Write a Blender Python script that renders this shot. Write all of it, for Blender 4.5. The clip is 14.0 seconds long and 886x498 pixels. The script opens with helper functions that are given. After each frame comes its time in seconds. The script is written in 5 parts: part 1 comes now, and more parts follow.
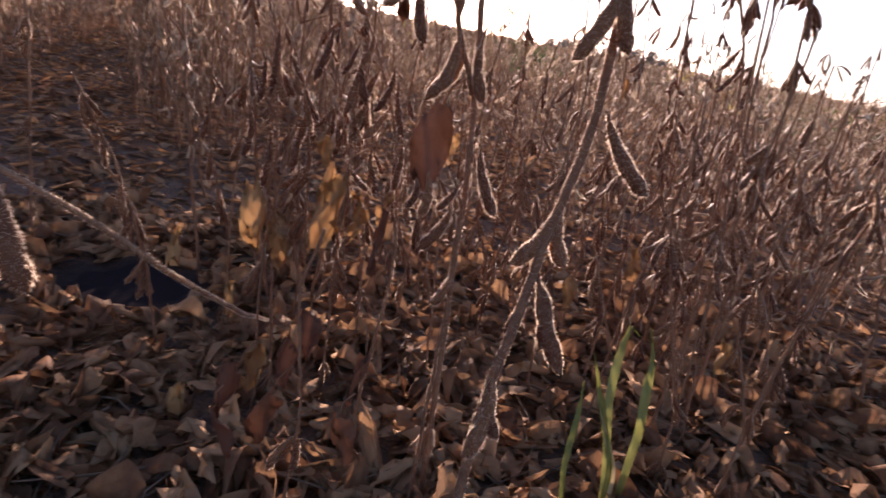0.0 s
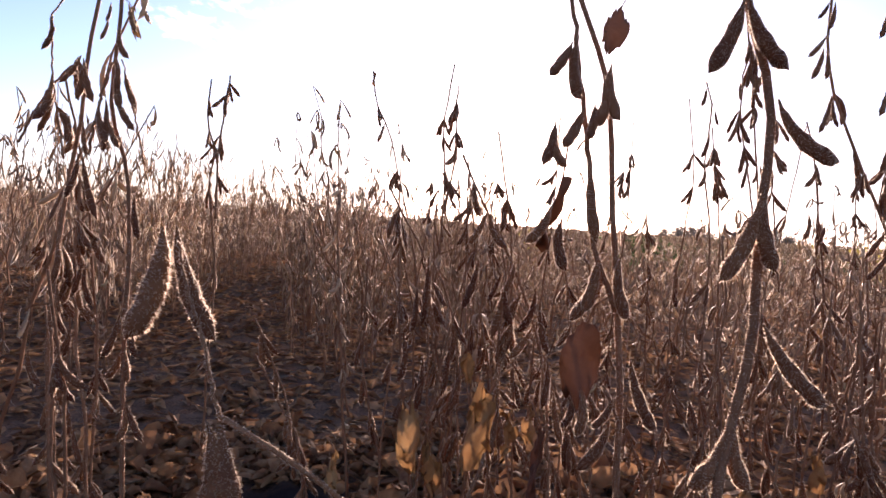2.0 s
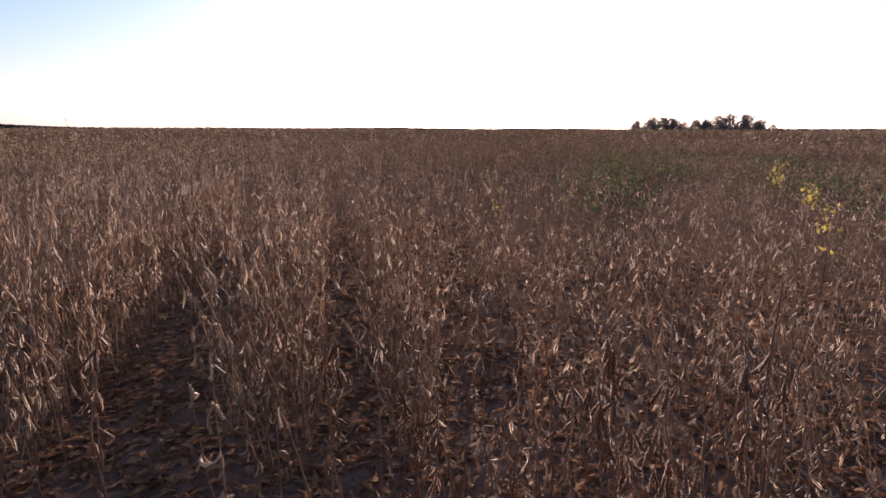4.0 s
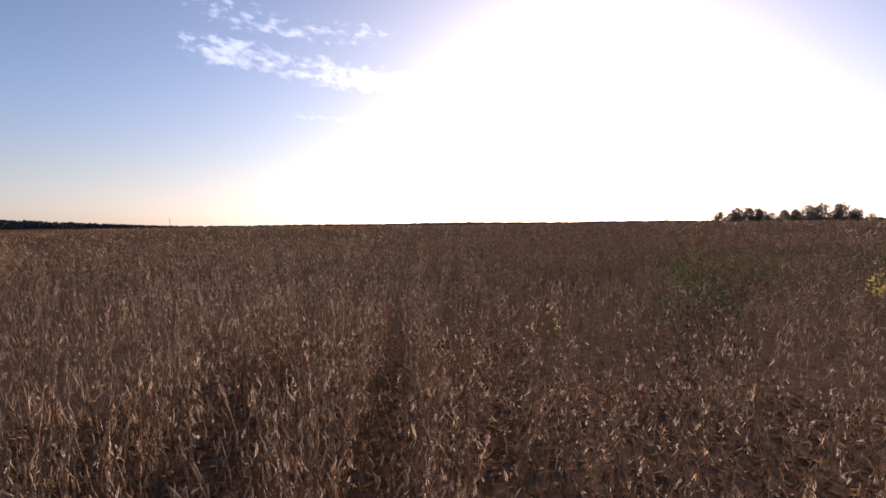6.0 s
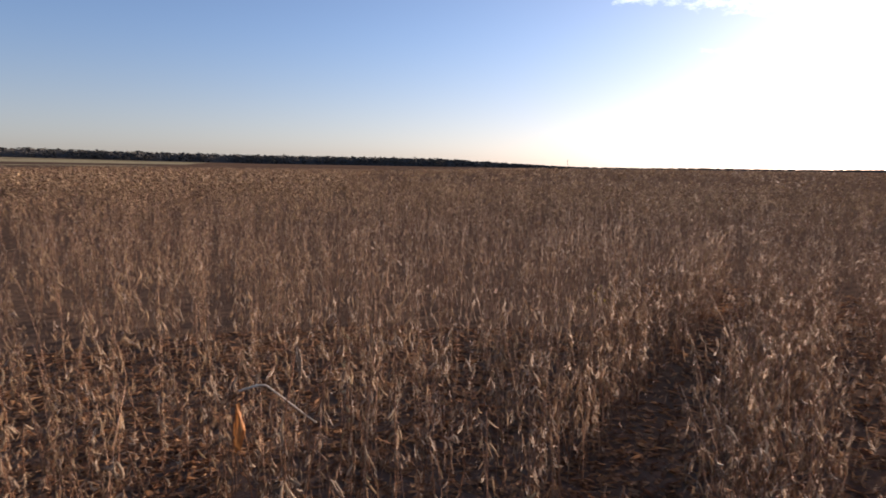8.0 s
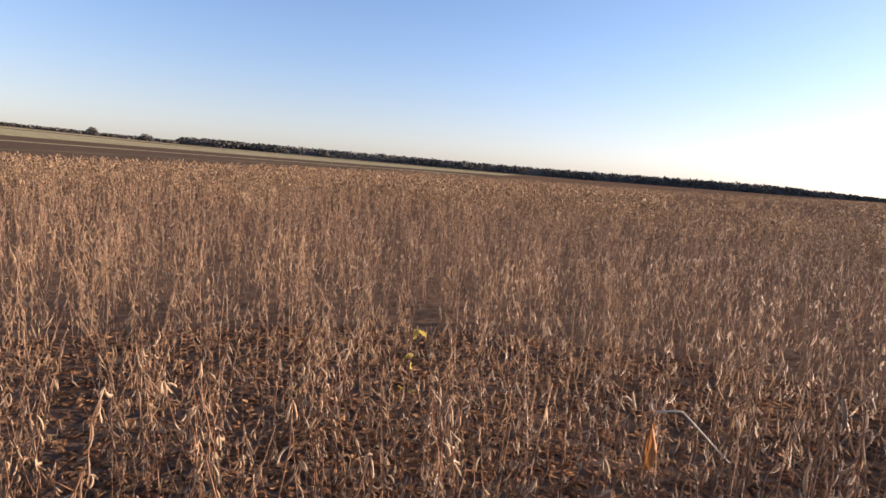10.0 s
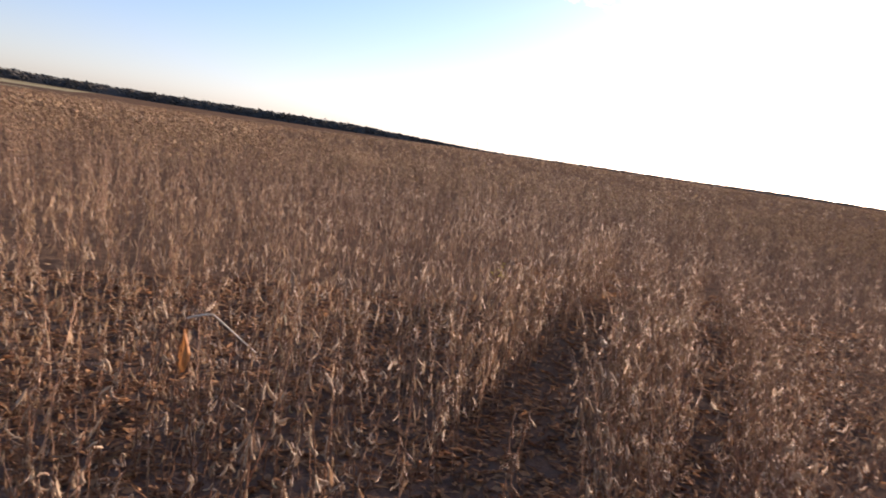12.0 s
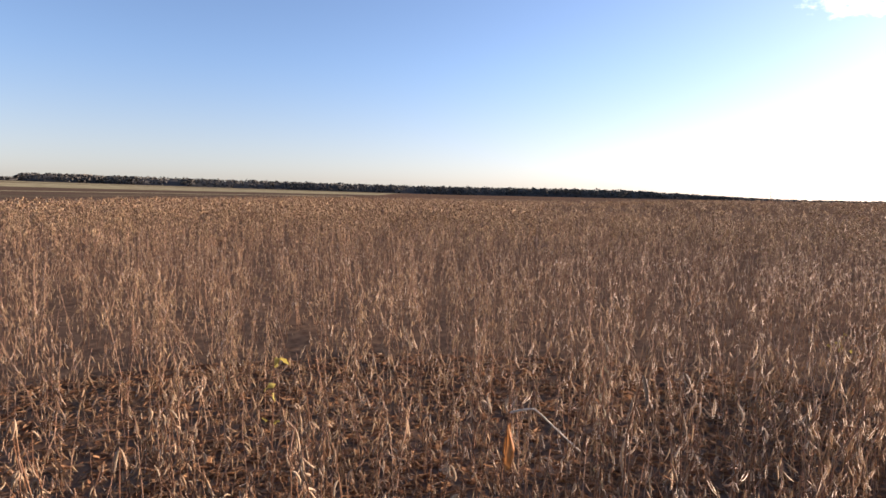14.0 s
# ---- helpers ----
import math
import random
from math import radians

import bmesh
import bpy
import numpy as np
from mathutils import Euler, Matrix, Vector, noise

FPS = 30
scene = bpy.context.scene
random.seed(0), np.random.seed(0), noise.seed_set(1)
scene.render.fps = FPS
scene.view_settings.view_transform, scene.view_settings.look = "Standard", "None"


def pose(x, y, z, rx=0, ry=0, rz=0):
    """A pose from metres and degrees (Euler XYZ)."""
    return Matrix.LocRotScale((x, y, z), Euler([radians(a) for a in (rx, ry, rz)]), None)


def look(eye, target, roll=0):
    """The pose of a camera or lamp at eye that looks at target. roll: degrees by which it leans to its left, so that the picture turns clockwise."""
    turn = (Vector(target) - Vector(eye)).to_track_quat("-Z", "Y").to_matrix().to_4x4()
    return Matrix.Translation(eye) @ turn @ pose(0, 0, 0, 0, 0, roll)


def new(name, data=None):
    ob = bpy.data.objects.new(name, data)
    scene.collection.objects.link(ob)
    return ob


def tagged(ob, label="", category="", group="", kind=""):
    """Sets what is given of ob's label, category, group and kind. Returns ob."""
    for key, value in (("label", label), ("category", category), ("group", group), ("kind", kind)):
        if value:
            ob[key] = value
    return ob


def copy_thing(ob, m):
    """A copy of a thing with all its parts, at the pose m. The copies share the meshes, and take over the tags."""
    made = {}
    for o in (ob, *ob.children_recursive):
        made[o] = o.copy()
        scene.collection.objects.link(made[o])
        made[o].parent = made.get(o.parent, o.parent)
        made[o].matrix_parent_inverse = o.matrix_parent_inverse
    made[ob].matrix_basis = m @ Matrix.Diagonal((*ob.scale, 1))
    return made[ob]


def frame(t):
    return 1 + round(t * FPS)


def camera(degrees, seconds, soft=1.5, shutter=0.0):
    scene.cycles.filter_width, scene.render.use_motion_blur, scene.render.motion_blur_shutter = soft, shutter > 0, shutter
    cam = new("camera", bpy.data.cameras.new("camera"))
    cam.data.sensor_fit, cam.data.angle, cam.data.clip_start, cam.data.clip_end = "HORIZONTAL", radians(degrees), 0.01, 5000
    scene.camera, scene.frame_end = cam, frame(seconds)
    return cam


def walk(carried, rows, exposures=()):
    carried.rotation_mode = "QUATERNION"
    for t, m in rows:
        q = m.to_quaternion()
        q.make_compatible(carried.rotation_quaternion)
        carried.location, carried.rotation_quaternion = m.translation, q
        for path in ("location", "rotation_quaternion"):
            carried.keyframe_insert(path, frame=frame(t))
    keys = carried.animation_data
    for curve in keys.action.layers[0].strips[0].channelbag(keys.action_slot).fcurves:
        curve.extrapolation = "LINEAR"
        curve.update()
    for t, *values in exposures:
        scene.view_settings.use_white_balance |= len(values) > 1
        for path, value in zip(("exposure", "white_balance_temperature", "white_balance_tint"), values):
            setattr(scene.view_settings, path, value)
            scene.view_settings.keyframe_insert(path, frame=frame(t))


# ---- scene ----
# ---- camera and walk ----
cam = camera(72.0, 14.0, soft=1.6, shutter=0.06)
PATH = [
    (0.0, pose(0.02, 0.021, 0.549, 70.16, -10.18, -7.94)),
    (0.2, pose(0.009, -0.016, 0.532, 71.23, -7.5, 3.29)),
    (0.5, pose(0.002, -0.011, 0.527, 72.18, -10.06, 2.04)),
    (0.8, pose(-0.004, 0.001, 0.527, 73.61, -13.54, 1.29)),
    (1.0, pose(0.006, 0.003, 0.531, 76.02, -11.0, -1.71)),
    (1.5, pose(0.007, 0.007, 0.566, 85.06, -4.35, -2.49)),
    (2.0, pose(-0.011, -0.005, 0.571, 87.69, -3.84, 2.44)),
    (2.5, pose(-0.018, 0.001, 0.573, 88.01, -3.43, 1.21)),
    (2.7, pose(-0.011, -0.002, 0.575, 88.23, -2.32, 1.9)),
    (3.7, pose(0.09, 0.03, 1.08, 81.0, -0.8, 0.8)),
    (4.8, pose(0.332, 0.327, 1.514, 76.82, 0.83, -2.34)),
    (5.0, pose(0.337, 0.332, 1.505, 84.42, 1.1, -0.07)),
    (5.5, pose(0.386, 0.353, 1.494, 84.5, -0.57, 0.45)),
    (6.0, pose(0.354, 0.34, 1.517, 87.65, 0.68, 6.93)),
    (6.5, pose(0.356, 0.317, 1.49, 82.35, 0.12, 10.83)),
    (7.0, pose(0.314, 0.25, 1.507, 81.25, -1.97, 10.72)),
    (7.5, pose(0.192, 0.122, 1.548, 82.81, -2.38, 16.23)),
    (7.7, pose(0.089, 0.131, 1.54, 81.96, -3.33, 22.69)),
    (7.8, pose(0.054, 0.134, 1.537, 81.65, -2.7, 29.88)),
    (7.9, pose(0.019, 0.138, 1.532, 81.63, -1.7, 35.13)),
    (8.0, pose(-0.016, 0.143, 1.526, 82.28, -0.71, 42.45)),
    (8.1, pose(-0.041, 0.111, 1.532, 81.83, -0.36, 47.31)),
    (8.2, pose(-0.066, 0.079, 1.536, 81.47, 0.09, 54.42)),
    (8.3, pose(-0.092, 0.047, 1.539, 82.56, 0.23, 62.05)),
    (8.4, pose(-0.118, 0.016, 1.541, 82.68, 0.17, 72.45)),
    (8.5, pose(-0.144, -0.016, 1.542, 83.44, -0.1, 78.54)),
    (8.6, pose(-0.143, -0.015, 1.543, 85.3, -3.47, 83.82)),
    (8.7, pose(-0.142, -0.015, 1.544, 83.51, -0.86, 88.24)),
    (10.8, pose(-0.235, -0.373, 1.523, 82.53, -5.81, 62.23)),
    (11.0, pose(-0.238, -0.378, 1.516, 82.81, -6.29, 65.65)),
    (11.1, pose(-0.222, -0.363, 1.52, 82.63, -6.25, 66.81)),
    (11.5, pose(-0.067, -0.227, 1.53, 83.43, -6.32, 65.76)),
    (11.7, pose(-0.022, -0.19, 1.527, 82.88, -7.06, 57.16)),
    (11.9, pose(0.022, -0.155, 1.52, 81.92, -8.07, 42.76)),
    (12.0, pose(0.037, -0.144, 1.514, 80.35, -8.3, 34.14)),
    (12.2, pose(0.039, -0.058, 1.516, 77.68, -9.25, 24.77)),
    (12.3, pose(0.039, -0.029, 1.513, 76.8, -9.04, 22.62)),
    (12.5, pose(0.042, 0.056, 1.497, 78.2, -8.42, 24.68)),
    (12.7, pose(-0.015, -0.001, 1.514, 79.21, -7.19, 32.41)),
    (12.9, pose(-0.072, -0.059, 1.522, 78.0, -4.6, 46.25)),
    (13.0, pose(-0.091, -0.079, 1.522, 78.89, -3.72, 52.29)),
    (13.1, pose(-0.112, -0.1, 1.52, 79.5, -3.09, 55.84)),
    (13.2, pose(-0.132, -0.121, 1.515, 80.98, -1.6, 61.8)),
    (13.4, pose(-0.158, -0.136, 1.515, 81.41, -1.18, 66.45)),
    (13.5, pose(-0.168, -0.142, 1.513, 81.41, -1.12, 67.32)),
    (13.7, pose(-0.16, -0.14, 1.525, 83.5, -1.02, 63.49)),
    (14.0, pose(-0.148, -0.14, 1.536, 84.93, -0.96, 59.15)),
]
walk(cam, PATH, exposures=[
    (0.0, 1.95, 6250, 28), (0.8, 2.5, 6250, 28), (1.5, 2.3, 6250, 28), (2.5, 1.4, 6150, 26), (4.8, 1.15, 6000, 27), (5.5, 1.1, 6000, 27),
    (6.0, 0.72, 6450, 25), (6.5, 0.55, 6500, 24), (7.0, 1.05, 6300, 24), (7.5, 1.15, 6200, 24), (8.0, 1.05, 6200, 21), (8.5, 1.4, 6200, 20),
    (11.0, 1.65, 6350, 20), (12.0, 1.6, 6250, 22), (12.5, 1.95, 6150, 27), (13.0, 1.8, 6200, 19), (13.5, 1.8, 6300, 18), (14.0, 1.6, 6250, 20)])

# ---- world and sun ----
SUN_AZ, SUN_EL = -6.5, 9.5          # degrees, azimuth counted to the left of +y


def heading(az, el=0.0):
    a, e = radians(az), radians(el)
    return Vector((-math.sin(a) * math.cos(e), math.cos(a) * math.cos(e), math.sin(e)))


def build_world():
    world = bpy.data.worlds.new("sky")
    scene.world = world
    world.use_nodes = True
    nt = world.node_tree
    nt.nodes.clear()
    out = nt.nodes.new("ShaderNodeOutputWorld")
    bg = nt.nodes.new("ShaderNodeBackground")
    sky = nt.nodes.new("ShaderNodeTexSky")
    sky.sky_type = "NISHITA"
    sky.sun_disc = False
    sky.sun_elevation, sky.sun_rotation = radians(SUN_EL), radians(-SUN_AZ)
    sky.altitude, sky.air_density, sky.dust_density, sky.ozone_density = 150, 0.8, 0.7, 2.0
    bg.inputs["Strength"].default_value = 0.086
    def math_node(kind, a, b=None):
        n = nt.nodes.new("ShaderNodeMath")
        n.operation = kind
        for k, v in enumerate((a, b)):
            if v is None:
                continue
            if isinstance(v, (int, float)):
                n.inputs[k].default_value = v
            else:
                nt.links.new(v, n.inputs[k])
        return n.outputs[0]

    def ranged(v, a, b, c=0.0, d=1.0):
        n = nt.nodes.new("ShaderNodeMapRange")
        n.interpolation_type = "SMOOTHSTEP"
        for key, q in (("From Min", a), ("From Max", b), ("To Min", c), ("To Max", d)):
            n.inputs[key].default_value = q
        nt.links.new(v, n.inputs["Value"])
        return n.outputs[0]

    # a band of thin broken cloud that slopes down towards the sun
    coord = nt.nodes.new("ShaderNodeTexCoord")
    xyz = nt.nodes.new("ShaderNodeSeparateXYZ")
    nt.links.new(coord.outputs["Generated"], xyz.inputs[0])
    az = math_node("MULTIPLY", math_node("ARCTAN2", math_node("MULTIPLY", xyz.outputs["X"], -1.0), xyz.outputs["Y"]), 57.3)
    el = math_node("MULTIPLY", math_node("ARCSINE", xyz.outputs["Z"]), 57.3)
    flat = nt.nodes.new("ShaderNodeCombineXYZ")
    nt.links.new(math_node("MULTIPLY", az, 0.55), flat.inputs["X"])
    nt.links.new(math_node("ADD", el, math_node("MULTIPLY", az, -0.12)), flat.inputs["Y"])

    def cloud_noise(scale, detail, rough):
        n = nt.nodes.new("ShaderNodeTexNoise")
        n.inputs["Scale"].default_value, n.inputs["Detail"].default_value, n.inputs["Roughness"].default_value = scale, detail, rough
        nt.links.new(flat.outputs[0], n.inputs["Vector"])
        return n.outputs["Fac"]

    def band(az0, el0, slope, thick, az_from, az_to):
        """How far a place lies from a sloping streak: 0 on it, 1 off it."""
        away = math_node("ABSOLUTE", math_node("SUBTRACT", math_node("SUBTRACT", el, el0), math_node("MULTIPLY", math_node("SUBTRACT", az, az0), slope)))
        off = ranged(away, thick * 0.2, thick, 0.0, 1.0)
        mid, half = (az_from + az_to) / 2, (az_to - az_from) / 2
        side = ranged(math_node("ABSOLUTE", math_node("SUBTRACT", az, mid)), half * 0.6, half, 0.0, 1.0)
        return math_node("MAXIMUM", off, side)

    lumps = math_node("ADD", math_node("MULTIPLY", cloud_noise(1.5, 5, 0.6), 0.6), math_node("MULTIPLY", cloud_noise(0.4, 3, 0.5), 0.4))
    near = math_node("MINIMUM", band(9.5, 12.6, 0.14, 2.4, 6.5, 33.0), math_node("ADD", band(18.0, 9.7, 0.06, 0.6, 14.0, 21.5), 0.15))
    near = math_node("MINIMUM", near, math_node("ADD", band(20.0, 17.5, 0.1, 2.6, 8.0, 34.0), 0.2))
    body = ranged(math_node("SUBTRACT", lumps, math_node("MULTIPLY", near, 0.34)), 0.40, 0.60)
    mix = nt.nodes.new("ShaderNodeMix")
    mix.data_type = "RGBA"
    mix.blend_type = "ADD"
    mix.inputs["B"].default_value = (2.9, 2.8, 2.8, 1)
    nt.links.new(body, mix.inputs["Factor"])
    # haze takes the colour out of the low sky
    low = nt.nodes.new("ShaderNodeMapRange")
    low.interpolation_type = "SMOOTHSTEP"
    low.inputs["From Min"].default_value, low.inputs["From Max"].default_value = -0.02, 0.22
    low.inputs["To Min"].default_value, low.inputs["To Max"].default_value = 0.55, 0.0
    nt.links.new(xyz.outputs["Z"], low.inputs["Value"])
    grey = nt.nodes.new("ShaderNodeRGBToBW")
    nt.links.new(sky.outputs[0], grey.inputs[0])
    veil = nt.nodes.new("ShaderNodeMix")
    veil.data_type, veil.blend_type = "RGBA", "MULTIPLY"
    veil.inputs["Factor"].default_value = 1.0
    veil.inputs["B"].default_value = (0.78, 0.725, 0.71, 1)
    nt.links.new(grey.outputs[0], veil.inputs["A"])
    deep = nt.nodes.new("ShaderNodeMix")
    deep.data_type, deep.blend_type = "RGBA", "MULTIPLY"
    deep.inputs["Factor"].default_value = 1.0
    deep.inputs["B"].default_value = (1.03, 0.985, 0.99, 1)
    nt.links.new(sky.outputs[0], deep.inputs["A"])
    hazed = nt.nodes.new("ShaderNodeMix")
    hazed.data_type = "RGBA"
    nt.links.new(low.outputs[0], hazed.inputs["Factor"])
    nt.links.new(deep.outputs["Result"], hazed.inputs["A"])
    nt.links.new(veil.outputs["Result"], hazed.inputs["B"])
    nt.links.new(hazed.outputs["Result"], mix.inputs["A"])
    nt.links.new(mix.outputs["Result"], bg.inputs["Color"])
    nt.links.new(bg.outputs[0], out.inputs[0])


build_world()
sun = new("sun", bpy.data.lights.new("sun", "SUN"))
sun.data.energy, sun.data.angle, sun.data.color = 4.0, radians(0.53), (1.0, 0.84, 0.66)
sun.matrix_world = look(heading(SUN_AZ, SUN_EL) * 60, (0, 0, 0))

# ---- materials ----


def material(name, low, high, scale=30.0, rough=0.8, through_light=0.0, sheen=0.0, bump=0.0, bump_scale=200.0,
             spread=0.5, island=False, coarse=0.0, specular=0.25):
    """Two tones mixed by fine noise, a coarser noise and a value of the piece's own; through_light: the share of translucency."""
    m = bpy.data.materials.new(name)
    m.use_nodes = True
    nt = m.node_tree
    bsdf, out = nt.nodes["Principled BSDF"], nt.nodes["Material Output"]
    coord = nt.nodes.new("ShaderNodeTexCoord") if coarse == 0 else nt.nodes.new("ShaderNodeNewGeometry")
    place = coord.outputs["Object"] if coarse == 0 else coord.outputs["Position"]
    n1 = nt.nodes.new("ShaderNodeTexNoise")
    n1.inputs["Scale"].default_value, n1.inputs["Detail"].default_value = scale, 5
    nt.links.new(place, n1.inputs["Vector"])
    own = nt.nodes.new("ShaderNodeNewGeometry") if island else nt.nodes.new("ShaderNodeObjectInfo")
    value = own.outputs["Random Per Island"] if island else own.outputs["Random"]
    add = nt.nodes.new("ShaderNodeMath")
    add.operation = "MULTIPLY_ADD"
    add.inputs[1].default_value = spread
    nt.links.new(value, add.inputs[0])
    half = nt.nodes.new("ShaderNodeMath")
    half.operation = "MULTIPLY_ADD"
    half.inputs[1].default_value, half.inputs[2].default_value = 1.5, -0.25 - spread / 2
    nt.links.new(n1.outputs["Fac"], half.inputs[0])
    nt.links.new(half.outputs[0], add.inputs[2])
    fac = add.outputs[0]
    if coarse:
        n2 = nt.nodes.new("ShaderNodeTexNoise")
        n2.inputs["Scale"].default_value, n2.inputs["Detail"].default_value = coarse, 3
        nt.links.new(place, n2.inputs["Vector"])
        more = nt.nodes.new("ShaderNodeMath")
        more.operation = "MULTIPLY_ADD"
        more.inputs[1].default_value = 1.4
        shift = nt.nodes.new("ShaderNodeMath")
        shift.operation = "SUBTRACT"
        shift.inputs[1].default_value = 0.7
        nt.links.new(fac, shift.inputs[0])
        nt.links.new(n2.outputs["Fac"], more.inputs[0])
        nt.links.new(shift.outputs[0], more.inputs[2])
        fac = more.outputs[0]
    ramp = nt.nodes.new("ShaderNodeMix")
    ramp.data_type = "RGBA"
    ramp.clamp_factor = True
    ramp.inputs["A"].default_value, ramp.inputs["B"].default_value = (*low, 1), (*high, 1)
    nt.links.new(fac, ramp.inputs["Factor"])
    nt.links.new(ramp.outputs["Result"], bsdf.inputs["Base Color"])
    bsdf.inputs["Roughness"].default_value = rough
    bsdf.inputs["Specular IOR Level"].default_value = specular
    if sheen:
        bsdf.inputs["Sheen Weight"].default_value = sheen
        bsdf.inputs["Sheen Roughness"].default_value = 0.35
        bsdf.inputs["Sheen Tint"].default_value = (1.0, 0.86, 0.68, 1)
    if bump:
        nb = nt.nodes.new("ShaderNodeTexNoise")
        nb.inputs["Scale"].default_value, nb.inputs["Detail"].default_value = bump_scale, 4
        nt.links.new(place, nb.inputs["Vector"])
        b = nt.nodes.new("ShaderNodeBump")
        b.inputs["Strength"].default_value, b.inputs["Distance"].default_value = bump, 1.0 / bump_scale
        nt.links.new(nb.outputs["Fac"], b.inputs["Height"])
        nt.links.new(b.outputs["Normal"], bsdf.inputs["Normal"])
    if through_light:
        tr = nt.nodes.new("ShaderNodeBsdfTranslucent")
        nt.links.new(ramp.outputs["Result"], tr.inputs["Color"])
        mx = nt.nodes.new("ShaderNodeMixShader")
        mx.inputs[0].default_value = through_light
        nt.links.new(bsdf.outputs[0], mx.inputs[1])
        nt.links.new(tr.outputs[0], mx.inputs[2])
        nt.links.new(mx.outputs[0], out.inputs["Surface"])
    return m


# skin of the nearest pods, darkened in its colour for their backlit shade
POD_SHADED = material("pod_skin_shaded", (0.11, 0.04, 0.021), (0.28, 0.132, 0.063), 60, 0.6, 0.10, 0.03, 0.5, 700, 0.7, specular=0.07)
POD_FIELD = material("pod_skin_field", (0.22, 0.12, 0.07), (0.55, 0.375, 0.205), 9, 0.6, 0.36, 0.2, 0, 200, 0.85, island=True, coarse=0.35, specular=0.10)
# the same skin in a lighter tan, sunlight put into the colour
POD_SUNLIT = material("pod_skin_sunlit", (0.21, 0.11, 0.064), (0.60, 0.425, 0.25), 40, 0.55, 0.22, 0.2, 0.3, 500, 1.1, specular=0.22)
POD_PALE = material("pod_skin_pale", (0.36, 0.265, 0.12), (0.56, 0.44, 0.23), 40, 0.5, 0.2, 0.0, 0.3, 500, 0.7)
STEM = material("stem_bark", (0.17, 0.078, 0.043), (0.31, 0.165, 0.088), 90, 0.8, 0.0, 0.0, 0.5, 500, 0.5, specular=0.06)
STEM_FIELD = material("stem_bark_field", (0.27, 0.14, 0.085), (0.48, 0.29, 0.175), 12, 0.65, 0.0, 0.0, 0, 200, 0.9, island=True, specular=0.08)
HAIR = material("hair", (0.80, 0.60, 0.44), (0.94, 0.78, 0.62), 50, 0.5, 0.9, 0.0, 0, 200, 0.3, specular=0.05)
LEAF = material("dry_leaf", (0.28, 0.13, 0.05), (0.48, 0.27, 0.105), 40, 0.7, 0.25, 0.0, 0.2, 160, 0.6)
LEAF_FIELD = material("dry_leaf_field", (0.20, 0.105, 0.058), (0.40, 0.24, 0.13), 25, 0.7, 0.25, 0.0, 0, 160, 1.0, island=True)
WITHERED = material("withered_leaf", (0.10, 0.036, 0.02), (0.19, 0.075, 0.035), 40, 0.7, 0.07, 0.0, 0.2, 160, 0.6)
YELLOW = material("yellow_leaf", (0.33, 0.25, 0.05), (0.52, 0.40, 0.10), 25, 0.6, 0.5, 0.0, 0, 160, 0.8, island=True)
GREEN = material("green_blade", (0.16, 0.16, 0.035), (0.33, 0.30, 0.085), 60, 0.45, 0.28, 0.0, 0.3, 300, 0.5)
WEED = material("weed_leaf", (0.06, 0.072, 0.03), (0.15, 0.165, 0.065), 20, 0.8, 0.3, 0.0, 0, 200, 1.0, island=True, specular=0.05)
ORANGE_LEAF = material("orange_leaf", (0.36, 0.13, 0.035), (0.56, 0.24, 0.07), 60, 0.6, 0.2, 0.0, 0.3, 200, 0.4)
BLEACHED = material("bleached_stalk", (0.50, 0.38, 0.26), (0.72, 0.60, 0.45), 60, 0.6, 0.0, 0.2, 0.4, 400, 0.4)
LITTER = material("fallen_leaf", (0.20, 0.092, 0.046), (0.49, 0.27, 0.13), 45, 0.75, 0.24, 0.0, 0.5, 220, 1.1, island=True, specular=0.1)
TWIG = material("dead_twig", (0.13, 0.075, 0.045), (0.29, 0.18, 0.105), 40, 0.8, 0.0, 0.2, 0, 200, 0.9, island=True)
WOOD_LEAF = material("woodland_leaf", (0.075, 0.070, 0.064), (0.125, 0.112, 0.092), 0.2, 0.9, 0.0, 0.0, 0, 1, 0.6, island=True, specular=0.0)
TREE_LEAF = material("tree_leaf", (0.26, 0.21, 0.17), (0.42, 0.34, 0.27), 0.3, 0.8, 0.7, 0.0, 0, 1, 1.0, island=True)
TRUNK = material("tree_bark", (0.06, 0.045, 0.035), (0.14, 0.11, 0.085), 2.0, 0.9, 0.0, 0.0, 0.5, 8, 0.5)
POLE = material("pole_wood", (0.10, 0.09, 0.08), (0.18, 0.16, 0.14), 3.0, 0.8)

# the soya field ends along a straight line; ploughed land and stubble lie past it
EDGE_POINT = (-40.0, -17.5)
EDGE_IN = (0.493, 0.870)


def past_edge(x, y):
    """Metres past the field's edge (negative inside)."""
    return -((x - EDGE_POINT[0]) * EDGE_IN[0] + (y - EDGE_POINT[1]) * EDGE_IN[1])


